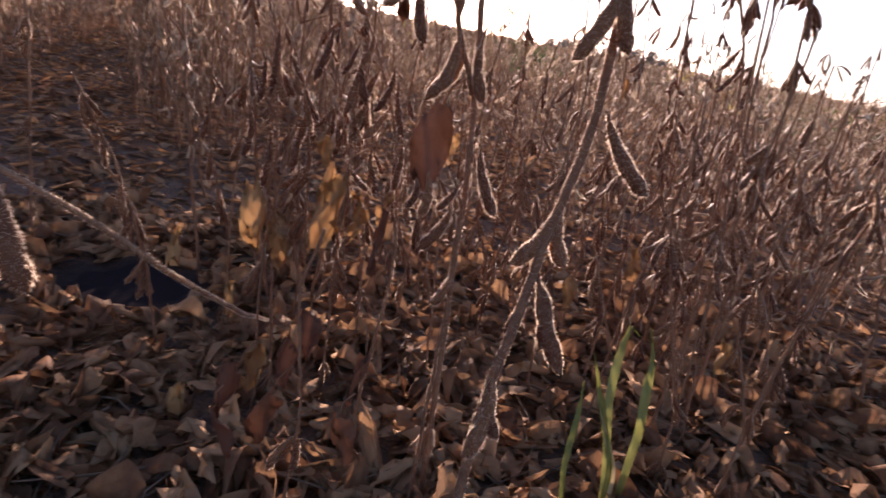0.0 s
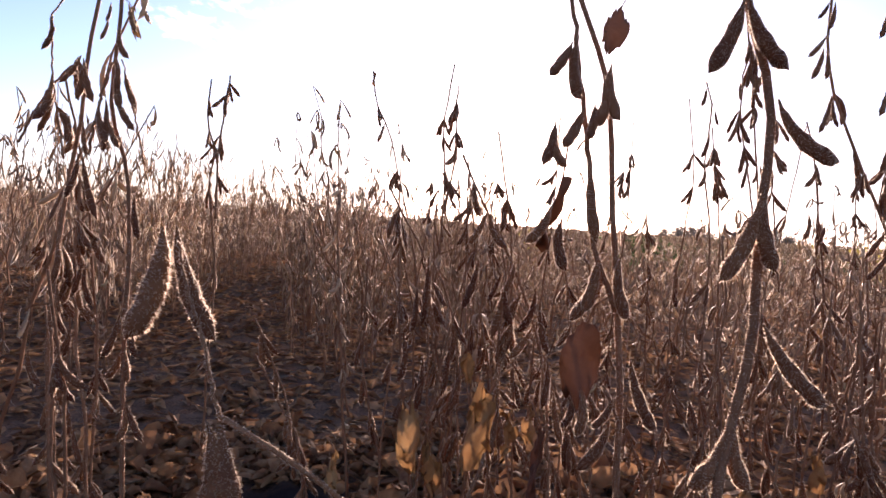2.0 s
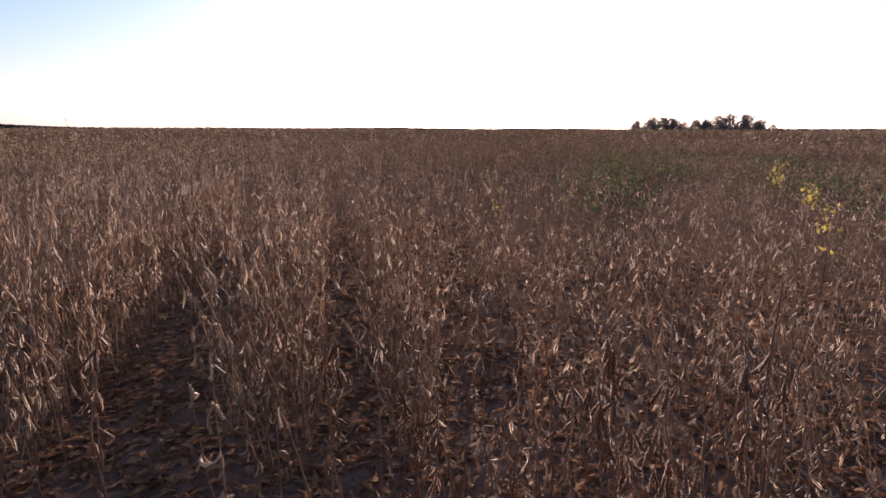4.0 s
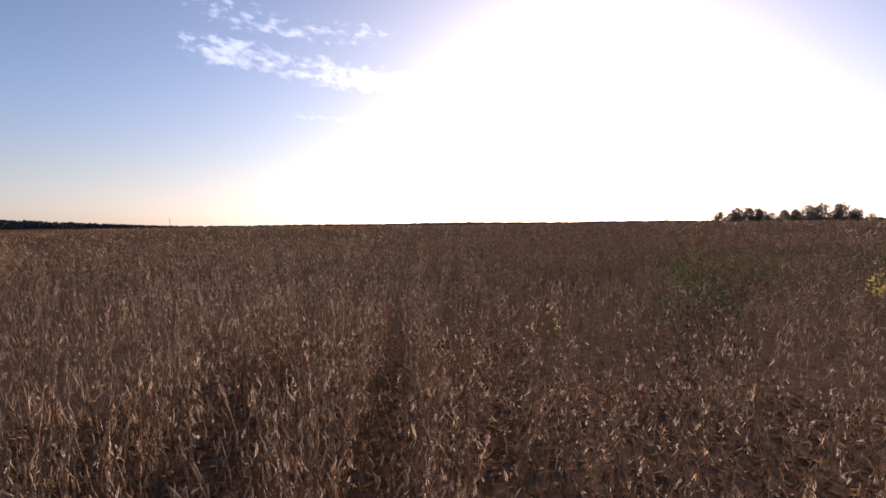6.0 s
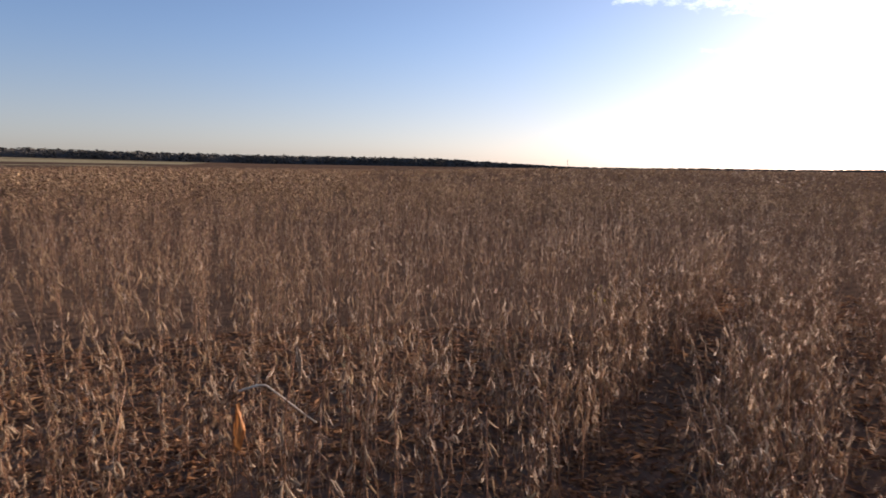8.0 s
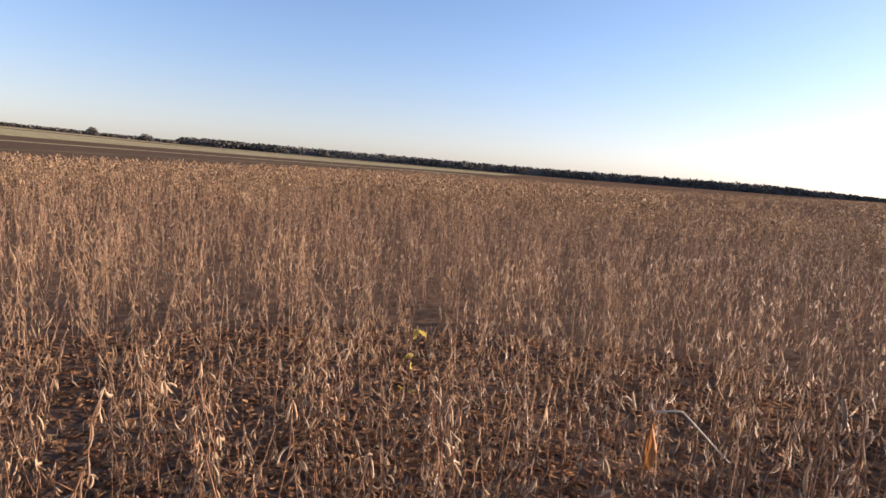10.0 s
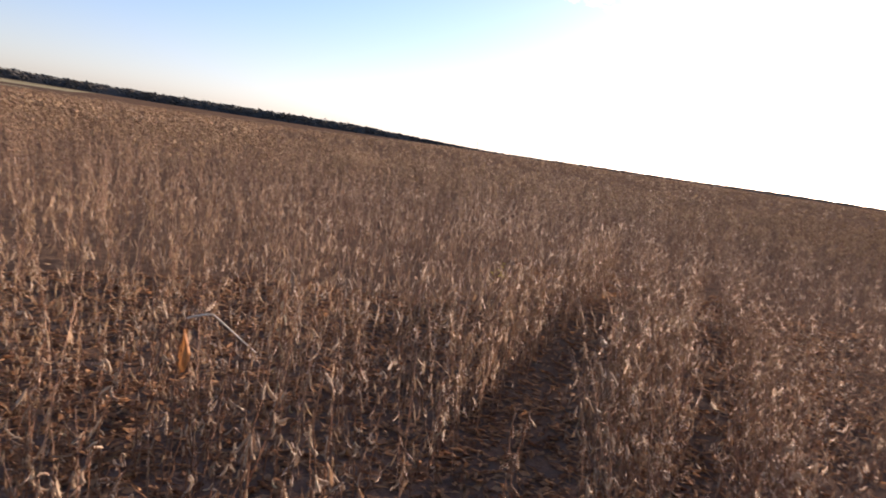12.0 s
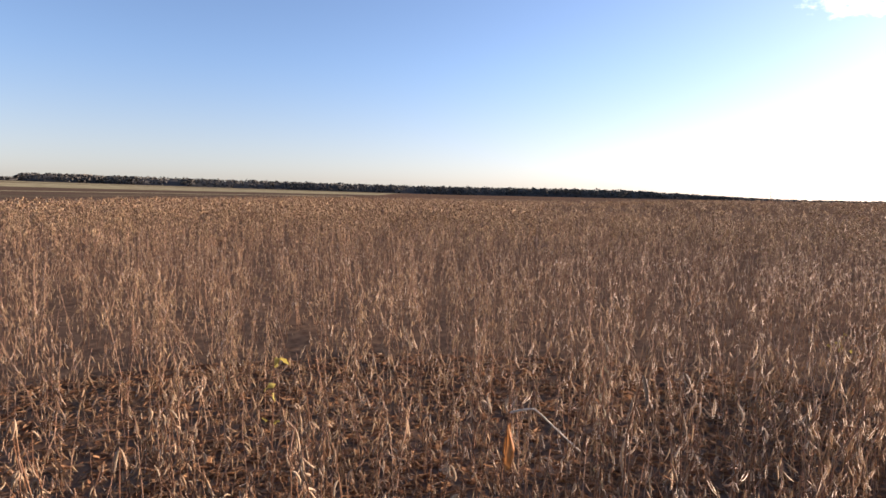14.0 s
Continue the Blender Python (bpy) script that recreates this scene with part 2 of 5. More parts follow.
def ground_material():
    m = bpy.data.materials.new("soil")
    m.use_nodes = True
    nt = m.node_tree
    bsdf = nt.nodes["Principled BSDF"]
    geo = nt.nodes.new("ShaderNodeNewGeometry")
    pos = geo.outputs["Position"]

    def noise_tex(scale, detail=5):
        n = nt.nodes.new("ShaderNodeTexNoise")
        n.inputs["Scale"].default_value, n.inputs["Detail"].default_value = scale, detail
        nt.links.new(pos, n.inputs["Vector"])
        return n.outputs["Fac"]

    def ranged(value, a, b, c=0.0, d=1.0):
        r = nt.nodes.new("ShaderNodeMapRange")
        for key, v in (("From Min", a), ("From Max", b), ("To Min", c), ("To Max", d)):
            r.inputs[key].default_value = v
        nt.links.new(value, r.inputs["Value"])
        return r.outputs[0]

    def mixed(fac, a, b):
        x = nt.nodes.new("ShaderNodeMix")
        x.data_type = "RGBA"
        nt.links.new(fac, x.inputs["Factor"])
        for key, v in (("A", a), ("B", b)):
            if isinstance(v, tuple):
                x.inputs[key].default_value = (*v, 1)
            else:
                nt.links.new(v, x.inputs[key])
        return x.outputs["Result"]

    soil = mixed(ranged(noise_tex(22), 0.35, 0.65), (0.085, 0.054, 0.039), (0.19, 0.12, 0.082))
    crumbs = mixed(ranged(noise_tex(170, 6), 0.42, 0.66), soil, (0.27, 0.155, 0.095))
    # one ragged spot of darker soil
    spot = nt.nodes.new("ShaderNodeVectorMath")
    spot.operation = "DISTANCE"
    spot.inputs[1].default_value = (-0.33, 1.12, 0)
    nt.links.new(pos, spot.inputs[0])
    dark_spot = nt.nodes.new("ShaderNodeMath")
    dark_spot.operation = "MULTIPLY_ADD"
    dark_spot.inputs[1].default_value = 0.12
    nt.links.new(noise_tex(9, 4), dark_spot.inputs[0])
    nt.links.new(spot.outputs["Value"], dark_spot.inputs[2])
    crumbs = mixed(ranged(dark_spot.outputs[0], 0.15, 0.28), (0.026, 0.020, 0.020), crumbs)
    # distance from the walk, where standing soya covers the soil
    length = nt.nodes.new("ShaderNodeVectorMath")
    length.operation = "LENGTH"
    nt.links.new(pos, length.inputs[0])
    crop = mixed(ranged(noise_tex(9.0, 6), 0.3, 0.7), (0.10, 0.058, 0.036), (0.22, 0.137, 0.083))
    inside = mixed(ranged(length.outputs["Value"], 2.2, 5), crumbs, crop)
    dot = nt.nodes.new("ShaderNodeVectorMath")
    dot.operation = "DOT_PRODUCT"
    dot.inputs[1].default_value = (-EDGE_IN[0], -EDGE_IN[1], 0)
    nt.links.new(pos, dot.inputs[0])
    past = nt.nodes.new("ShaderNodeMath")
    past.operation = "ADD"
    past.inputs[1].default_value = EDGE_POINT[0] * EDGE_IN[0] + EDGE_POINT[1] * EDGE_IN[1]
    nt.links.new(dot.outputs["Value"], past.inputs[0])
    wav = nt.nodes.new("ShaderNodeMath")
    wav.operation = "MULTIPLY_ADD"
    wav.inputs[1].default_value = 14.0
    nt.links.new(noise_tex(0.02, 2), wav.inputs[0])
    nt.links.new(past.outputs[0], wav.inputs[2])
    s = wav.outputs[0]
    plough = mixed(ranged(noise_tex(0.9), 0.35, 0.65), (0.10, 0.064, 0.042), (0.175, 0.112, 0.072))
    stubble = mixed(ranged(noise_tex(0.15), 0.35, 0.65), (0.30, 0.24, 0.125), (0.46, 0.38, 0.21))
    far = nt.nodes.new("ShaderNodeMath")
    far.operation = "MULTIPLY_ADD"
    far.inputs[1].default_value = 60.0
    nt.links.new(noise_tex(0.012, 2), far.inputs[0])
    nt.links.new(length.outputs["Value"], far.inputs[2])
    d = far.outputs[0]
    fallow = mixed(ranged(noise_tex(0.05), 0.4, 0.6), (0.11, 0.078, 0.05), (0.20, 0.145, 0.085))
    outer = mixed(ranged(s, 40, 46), plough, fallow)
    outer = mixed(ranged(s, 62, 70), outer, plough)
    outer = mixed(ranged(d, 300, 304), outer, stubble)
    outer = mixed(ranged(d, 325, 330), outer, plough)
    outer = mixed(ranged(d, 440, 452), outer, stubble)
    outer = mixed(ranged(d, 610, 616), outer, plough)
    outer = mixed(ranged(d, 640, 648), outer, stubble)
    outer = mixed(ranged(d, 720, 760), outer, fallow)
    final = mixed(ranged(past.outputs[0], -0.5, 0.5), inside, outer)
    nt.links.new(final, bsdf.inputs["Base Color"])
    bsdf.inputs["Roughness"].default_value = 0.95
    bsdf.inputs["Specular IOR Level"].default_value = 0.0
    b = nt.nodes.new("ShaderNodeBump")
    b.inputs["Strength"].default_value, b.inputs["Distance"].default_value = 0.45, 0.012
    nt.links.new(noise_tex(45, 6), b.inputs["Height"])
    nt.links.new(b.outputs["Normal"], bsdf.inputs["Normal"])
    return m


SOIL = ground_material()

# ---- shape helpers ----


def smooth(a, b, v):
    t = np.clip((v - a) / (b - a), 0, 1)
    return t * t * (3 - 2 * t)


def ground_height(x, y):
    """Soil level: flat by the walk, swelling to the skyline ahead, rolling hills to the far left."""
    x, y = np.asarray(x, float), np.asarray(y, float)
    r = np.hypot(x, y)
    az = np.degrees(np.arctan2(-x, y))
    az = np.where(az < -120, az + 360, az)
    left = smooth(32, 48, az)
    ahead = 0.80 * smooth(18, 130, r)
    rise = np.interp(az, [34, 59, 79, 94, 113, 180, 240], [0.0, 0.10, 0.40, 0.62, 1.15, 1.0, 0.0])
    hill = np.tan(np.radians(rise)) * r * smooth(170, 700, r)
    small = 0.018 * np.sin(x * 2.1 + 1.3 * np.sin(y * 1.7)) * np.sin(y * 2.6 + x) * (1 - smooth(8, 20, r))
    return ahead * (1 - left) + hill * left + small


def mesh_of(name, verts, faces, mats, index=None, smooth_faces=False):
    """A mesh from numpy arrays; all faces have the same number of corners."""
    me = bpy.data.meshes.new(name)
    verts, faces = np.asarray(verts, np.float32), np.asarray(faces, np.int32)
    n, k = faces.shape
    me.vertices.add(len(verts))
    me.vertices.foreach_set("co", verts.ravel())
    me.loops.add(n * k)
    me.loops.foreach_set("vertex_index", faces.ravel())
    me.polygons.add(n)
    me.polygons.foreach_set("loop_start", np.arange(0, n * k, k, dtype=np.int32))
    for m in mats:
        me.materials.append(m)
    if index is not None:
        me.polygons.foreach_set("material_index", np.asarray(index, np.int32))
    if smooth_faces:
        me.polygons.foreach_set("use_smooth", np.ones(n, bool))
    me.update(calc_edges=True)
    return me


class Soup:
    """Triangles gathered piece by piece, each with a material slot."""

    def __init__(self):
        self.v, self.f, self.m, self.count = [], [], [], 0

    def add(self, v, f, slot=0):
        v, f = np.asarray(v, float), np.asarray(f, int)
        self.v.append(v)
        self.f.append(f + self.count)
        self.m.append(np.full(len(f), slot))
        self.count += len(v)
        return self

    def arrays(self):
        return np.concatenate(self.v), np.concatenate(self.f), np.concatenate(self.m)

    def mesh(self, name, mats, smooth_faces=True):
        v, f, m = self.arrays()
        return mesh_of(name, v, f, mats, m, smooth_faces)


def part(name, me, parent, label="", m=None):
    """One mesh object under a thing or a part."""
    ob = new(name, me)
    ob.parent = parent
    if m is not None:
        ob.matrix_basis = m
    if label:
        ob["label"] = label
    return ob


def tube(points, radii, seg=6):
    """A tapered tube along points, with a closed tip."""
    pts = np.asarray(points, float)
    n = len(pts)
    radii = np.interp(np.linspace(0, 1, n), np.linspace(0, 1, len(radii)), radii)
    tang = np.gradient(pts, axis=0)
    tang /= np.linalg.norm(tang, axis=1)[:, None] + 1e-9
    ref = np.array([0.31, 0.91, 0.27])
    a = np.cross(tang, ref)
    a /= np.linalg.norm(a, axis=1)[:, None] + 1e-9
    b = np.cross(tang, a)
    ang = np.linspace(0, 2 * np.pi, seg, endpoint=False)
    ring = pts[:, None] + radii[:, None, None] * (np.cos(ang)[None, :, None] * a[:, None] + np.sin(ang)[None, :, None] * b[:, None])
    v = np.vstack([ring.reshape(-1, 3), pts[-1:], pts[:1]])
    f = []
    for i in range(n - 1):
        for j in range(seg):
            p, q = i * seg + j, i * seg + (j + 1) % seg
            f += [(p, q, q + seg), (p, q + seg, p + seg)]
    for j in range(seg):
        f.append(((n - 1) * seg + j, (n - 1) * seg + (j + 1) % seg, n * seg))
        f.append(((j + 1) % seg, j, n * seg + 1))
    return v, np.array(f)


def curve_points(ctrl, n):
    """A smooth run of n points through the control points."""
    c = np.asarray(ctrl, float)
    d = np.r_[0, np.cumsum(np.linalg.norm(np.diff(c, axis=0), axis=1))]
    s = np.linspace(0, d[-1], n * 4)
    p = np.stack([np.interp(s, d, c[:, k]) for k in range(3)], 1)
    w = max(3, n // 2) | 1
    ker = np.hanning(w + 2)[1:-1]
    ker /= ker.sum()
    pad = np.vstack([np.repeat(p[:1], w // 2, 0), p, np.repeat(p[-1:], w // 2, 0)])
    q = np.stack([np.convolve(pad[:, k], ker, "valid") for k in range(3)], 1)
    q[0], q[-1] = c[0], c[-1]
    return q[np.linspace(0, len(q) - 1, n).astype(int)]


def pod_shape(rng, rings=11, seg=8, length=0.048, width=0.0105, bend=0.35, beans=3):
    """A soya pod that hangs from the origin down -z and bends to +x: flattened, bulged by its beans, with a beak."""
    s = np.linspace(0, 1, rings)
    ang = bend * (s - 0.2) * 1.6
    step = length / (rings - 1)
    x = np.r_[0, np.cumsum(np.sin(ang[:-1]) * step)]
    z = -np.r_[0, np.cumsum(np.cos(ang[:-1]) * step)]
    body = np.interp(s, [0, 0.06, 0.16, 0.35, 0.62, 0.82, 0.94, 1.0], [0.14, 0.17, 0.44, 0.82, 1.0, 0.97, 0.70, 0.12])
    lump = 1 + (0.13 if rings < 10 else 0.085) * np.cos(2 * np.pi * beans * (s - 0.5 / beans - 0.04)) * np.interp(s, [0, 0.15, 0.9, 1], [0, 1, 1, 0])
    w, t = body * lump * width / 2, body * (0.85 * lump + 0.15 * lump ** 4) * width * 0.40
    a = np.linspace(0, 2 * np.pi, seg, endpoint=False)
    v = np.zeros((rings, seg, 3))
    nx, nz = np.cos(ang), np.sin(ang)
    for j, al in enumerate(a):
        c, q = np.cos(al), np.sin(al)
        v[:, j, 0] = x + w * c * nx
        v[:, j, 1] = t * q * (1 if rings > 7 else 1.0)
        v[:, j, 2] = z + w * c * nz
    if rings > 9:
        v += rng.normal(0, 0.00018, v.shape)
    v = np.vstack([v.reshape(-1, 3), [[x[-1], 0, z[-1] - length * 0.03]], [[0, 0, 0.001]]])
    f = []
    for i in range(rings - 1):
        for j in range(seg):
            p, r = i * seg + j, i * seg + (j + 1) % seg
            f += [(p, r + seg, r), (p, p + seg, r + seg)]
    for j in range(seg):
        f.append(((rings - 1) * seg + j, rings * seg, (rings - 1) * seg + (j + 1) % seg))
        f.append(((j + 1) % seg, rings * seg + 1, j))
    return v, np.array(f)


def spindle(length, width, bend, seg=3, mid=2):
    """A cheap bent pod for the field."""
    s = np.linspace(0, 1, mid + 2)
    x = bend * length * s * s
    z = -length * s
    v = [(0, 0, 0)]
    for i in range(1, mid + 1):
        for j in range(seg):
            a = 2 * math.pi * j / seg
            v.append((x[i] + math.cos(a) * width / 2, math.sin(a) * width / 2.6, z[i]))
    v.append((x[-1], 0, z[-1]))
    f, last = [], len(v) - 1
    for j in range(seg):
        k = (j + 1) % seg
        f.append((0, 1 + j, 1 + k))
        for i in range(mid - 1):
            p, q = 1 + i * seg + j, 1 + i * seg + k
            f += [(p, p + seg, q + seg), (p, q + seg, q)]
        f.append((1 + (mid - 1) * seg + j, last, 1 + (mid - 1) * seg + k))
    return np.array(v, float), np.array(f)


def turned(v, m):
    a = np.array(m)
    return v @ a[:3, :3].T + a[:3, 3]


def hairs(rng, v, f, count, long=0.0016, wide=0.00016):
    """Fine hairs standing off a surface, as slim triangles."""
    tri = v[f]
    nrm = np.cross(tri[:, 1] - tri[:, 0], tri[:, 2] - tri[:, 0])
    area = np.linalg.norm(nrm, axis=1)
    nrm /= area[:, None] + 1e-12
    pick = rng.choice(len(f), count, p=area / area.sum())
    u = rng.random((count, 2))
    u = np.where(u.sum(1, keepdims=True) > 1, 1 - u, u)
    base = tri[pick, 0] + u[:, :1] * (tri[pick, 1] - tri[pick, 0]) + u[:, 1:] * (tri[pick, 2] - tri[pick, 0])
    lean = nrm[pick] + rng.normal(0, 0.28, (count, 3)) + np.array([0, 0, -0.25])
    lean /= np.linalg.norm(lean, axis=1)[:, None]
    side = np.cross(lean, rng.normal(0, 1, (count, 3)))
    side /= np.linalg.norm(side, axis=1)[:, None] + 1e-9
    tip = base + lean * (long * rng.uniform(0.5, 1.25, (count, 1)))
    hv = np.stack([base - side * wide / 2, base + side * wide / 2, tip], 1).reshape(-1, 3)
    return hv, np.arange(count * 3).reshape(-1, 3)


def crumple(rng, u, w, size):
    """Random folds over a leaf."""
    total = np.zeros(u.shape)
    for _ in range(4):
        a, b, c = rng.uniform(2, 9), rng.uniform(-4, 4), rng.uniform(0, 6.28)
        total += np.sin(a * u + b * w + c)
    return total * size


def leaf_shape(rng, size=0.06, nu=5, nv=4, curl=1.0, wide=0.36):
    """A dry leaf hanging from the origin, folded along its midrib and crumpled."""
    u, w = np.meshgrid(np.linspace(0, 1, nu), np.linspace(-1, 1, nv), indexing="ij")
    half = wide * np.sin(np.pi * np.clip(u * 0.93 + 0.05, 0, 1)) ** 0.8 + 0.02
    fold = rng.uniform(0.4, 1.2) * curl
    x = w * half * np.cos(fold * np.abs(w)) + crumple(rng, u, w, 0.022 * curl)
    y = np.abs(w) * half * np.sin(fold) + 0.12 * curl * np.sin(u * 3.0 + rng.uniform(0, 6)) + crumple(rng, u, w, 0.045 * curl)
    z = -u + 0.07 * curl * rng.normal(0, 1, u.shape) * (np.abs(w) > 0.5)
    v = np.stack([x, y, z], -1).reshape(-1, 3) * size
    f = []
    for i in range(nu - 1):
        for j in range(nv - 1):
            p = i * nv + j
            f += [(p, p + nv, p + nv + 1), (p, p + nv + 1, p + 1)]
    return v, np.array(f)


# ---- the ground ----


def build_ground():
    radii = np.r_[np.linspace(0.12, 6, 60), np.geomspace(6.3, 3200, 90)]
    n = 220
    ang = np.linspace(0, 2 * np.pi, n, endpoint=False)
    x, y = radii[:, None] * np.cos(ang), radii[:, None] * np.sin(ang)
    z = ground_height(x, y)
    rng = np.random.default_rng(3)
    z = z + rng.normal(0, 0.004, z.shape) * (radii[:, None] < 7)
    v = np.vstack([np.stack([x, y, z], -1).reshape(-1, 3), [[0, 0, 0]]])
    i, j = np.meshgrid(np.arange(len(radii) - 1), np.arange(n), indexing="ij")
    a, b = (i * n + j).ravel(), (i * n + (j + 1) % n).ravel()
    f = np.vstack([np.stack([a, a + n, b + n], 1), np.stack([a, b + n, b], 1),
                   np.stack([np.full(n, len(v) - 1), np.arange(n), (np.arange(n) + 1) % n], 1)])
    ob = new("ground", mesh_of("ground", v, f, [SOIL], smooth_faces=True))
    tagged(ob, "dark bare field soil with crumbs, ploughed and stubble land beyond", "ground", kind="structure")


build_ground()

# ---- where soya stands ----
GAPS = [  # bare wheel tracks and thin spots: way points and half width
    (((-0.55, 1.2), (-0.87, 2.1)), 0.30),
    (((-0.87, 2.1), (-1.19, 3.0), (-1.40, 4.2)), 0.24),
    (((-1.40, 4.2), (-1.75, 5.9), (-2.2, 7.9)), 0.17),
    (((-0.10, 1.4), (-0.22, 2.6), (-0.40, 3.6), (-0.64, 4.9), (-0.98, 7.0), (-1.42, 9.2)), 0.115),
    (((-1.36, 0.70), (-1.64, 0.98)), 0.10),
    (((-6.4, 1.95), (-4.8, 1.35)), 0.13),
    (((0.45, 0.9), (0.5, 1.3)), 0.14),
]


def gap_clear(x, y):
    """Metres to the rim of the nearest bare strip; negative inside it."""
    best = np.full(np.shape(x), 9.0)
    for line, half in GAPS:
        for (ax, ay), (bx, by) in zip(line, line[1:]):
            dx, dy = bx - ax, by - ay
            t = np.clip(((x - ax) * dx + (y - ay) * dy) / (dx * dx + dy * dy), 0, 1)
            best = np.minimum(best, np.hypot(x - ax - t * dx, y - ay - t * dy) - half)
    return best


def patchiness(x, y, size, seed):
    """A soft random field from 0 to 1."""
    rng = np.random.default_rng(seed)
    total = np.zeros(np.shape(x))
    for _ in range(5):
        a, p, k = rng.uniform(0, 6.28), rng.uniform(0, 6.28), rng.uniform(0.6, 1.6) * 6.28 / size
        total = total + np.sin(k * (x * math.cos(a) + y * math.sin(a)) + p)
    return np.clip(0.5 + total / 5, 0, 1)


def stand_height(x, y):
    """Height of the crop: taller to the left of the track, low in the weedy hollow to the right."""
    az = np.degrees(np.arctan2(-x, y))
    r = np.hypot(x, y)
    base = 0.62 + 0.10 * smooth(2, 25, az) + 0.09 * smooth(12, 22, az) * (1 - smooth(6, 9, r)) * (1 - smooth(48, 60, az)) + 0.10 * (patchiness(x, y, 5.0, 8) - 0.5)
    hollow = smooth(7, 10, r) * (1 - smooth(24, 32, r)) * smooth(13, 21, -az)
    base = base - 0.09 * smooth(-8, 12, -az) * (1 - smooth(4, 9, r))
    return base * (1 - 0.42 * hollow)


# ---- soya plants that can be counted ----
rng = np.random.default_rng(11)
POD_MESHES, POD_TIPS = [], []
for k in range(7):
    pv, pf = pod_shape(rng, 12, 9, rng.uniform(0.044, 0.054), rng.uniform(0.0104, 0.0118), rng.uniform(0.25, 0.95), 3 if k % 3 else 2)
    hv, hf = hairs(rng, pv, pf, 1200, 0.0018, 0.00026)
    POD_TIPS.append(Vector(pv[-2]))
    POD_MESHES.append(Soup().add(pv, pf, 0).add(hv, hf, 1).mesh("pod", [POD_SHADED, HAIR]))
POD_PLAIN = []
for k in range(10):
    pv, pf = pod_shape(rng, 7, 5, rng.uniform(0.034, 0.048), rng.uniform(0.0062, 0.0076), rng.uniform(0.2, 1.7), 3 if k % 3 else 2)
    hv, hf = hairs(rng, pv, pf, 32, 0.0025, 0.0007)
    POD_PLAIN.append(Soup().add(pv, pf, 0).add(hv, hf, 1).mesh("pod", [POD_SUNLIT, HAIR]))
POD_FUZZY, FUZZY_TIPS = [], []
for k in range(8):
    pv, pf = pod_shape(rng, 8, 6, rng.uniform(0.042, 0.054), rng.uniform(0.0076, 0.0090), rng.uniform(0.1, 1.2), 3 if k % 3 else 2)
    hv, hf = hairs(rng, pv, pf, 220, 0.0020, 0.0005)
    FUZZY_TIPS.append(Vector(pv[-2]))
    POD_FUZZY.append(Soup().add(pv, pf, 0).add(hv, hf, 1).mesh("pod", [POD_SHADED, HAIR]))
POD_BLEACHED = []
for k in range(4):
    pv, pf = pod_shape(rng, 8, 6, rng.uniform(0.040, 0.050), rng.uniform(0.0068, 0.0080), rng.uniform(0.5, 1.5), 3)
    POD_BLEACHED.append(Soup().add(pv, pf).mesh("pod", [POD_PALE]))
LEAF_MESHES = []
for k in range(5):
    lv, lf = leaf_shape(rng, 0.075, 14, 10, 1.25, 0.27)
    LEAF_MESHES.append(Soup().add(lv, lf).mesh("leaf", [LEAF]))
WITHERED_MESHES = []
for k in range(5):
    lv, lf = leaf_shape(rng, 0.075, 18, 12, 0.6, 0.22)
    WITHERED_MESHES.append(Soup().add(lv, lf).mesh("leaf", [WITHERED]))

PETIOLE = Soup().add(*tube([(0, 0, -0.004), (0.004, 0.002, 0.016), (0.018, 0.006, 0.030)], [0.0009, 0.0011], 5)).mesh("petiole", [STEM])


def pod_pose(at, phi, droop, spin=0.0, scale=1.0):
    """A pod at a node, swung out by droop degrees from hanging straight down, towards phi."""
    return Matrix.Translation(at) @ pose(0, 0, 0, 0, 0, phi) @ pose(0, 0, 0, 0, -droop, 0) @ pose(0, 0, 0, 0, 0, spin) @ Matrix.Scale(scale, 4)


def pod_between(a, b, tip, flip=1.0, wide=1.0):
    """The pose that lays a pod with its tip at tip from a to b; flip -1 mirrors its bend, wide swells it."""
    a, b = Vector(a), Vector(b)
    d = b - a
    w = min(1.0, d.length / tip.length) * wide
    k = math.sqrt(max(d.length_squared - (w * tip.x) ** 2, 1e-8)) / abs(tip.z)
    t = Vector((flip * w * tip.x, w * tip.y, k * tip.z))
    q = t.rotation_difference(d)
    return Matrix.Translation(a) @ q.to_matrix().to_4x4() @ Matrix.Diagonal((flip * w, w, k, 1))


def stem_part(thing, points, radii, seg=8, fuzz=0, label=""):
    v, f = tube(points, radii, seg)
    s = Soup().add(v, f, 0)
    if fuzz:
        hv, hf = hairs(np.random.default_rng(len(points)), v, f, int(fuzz * 1.5), 0.0015, 0.0003)
        s.add(hv, hf, 1)
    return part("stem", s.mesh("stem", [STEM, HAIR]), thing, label)


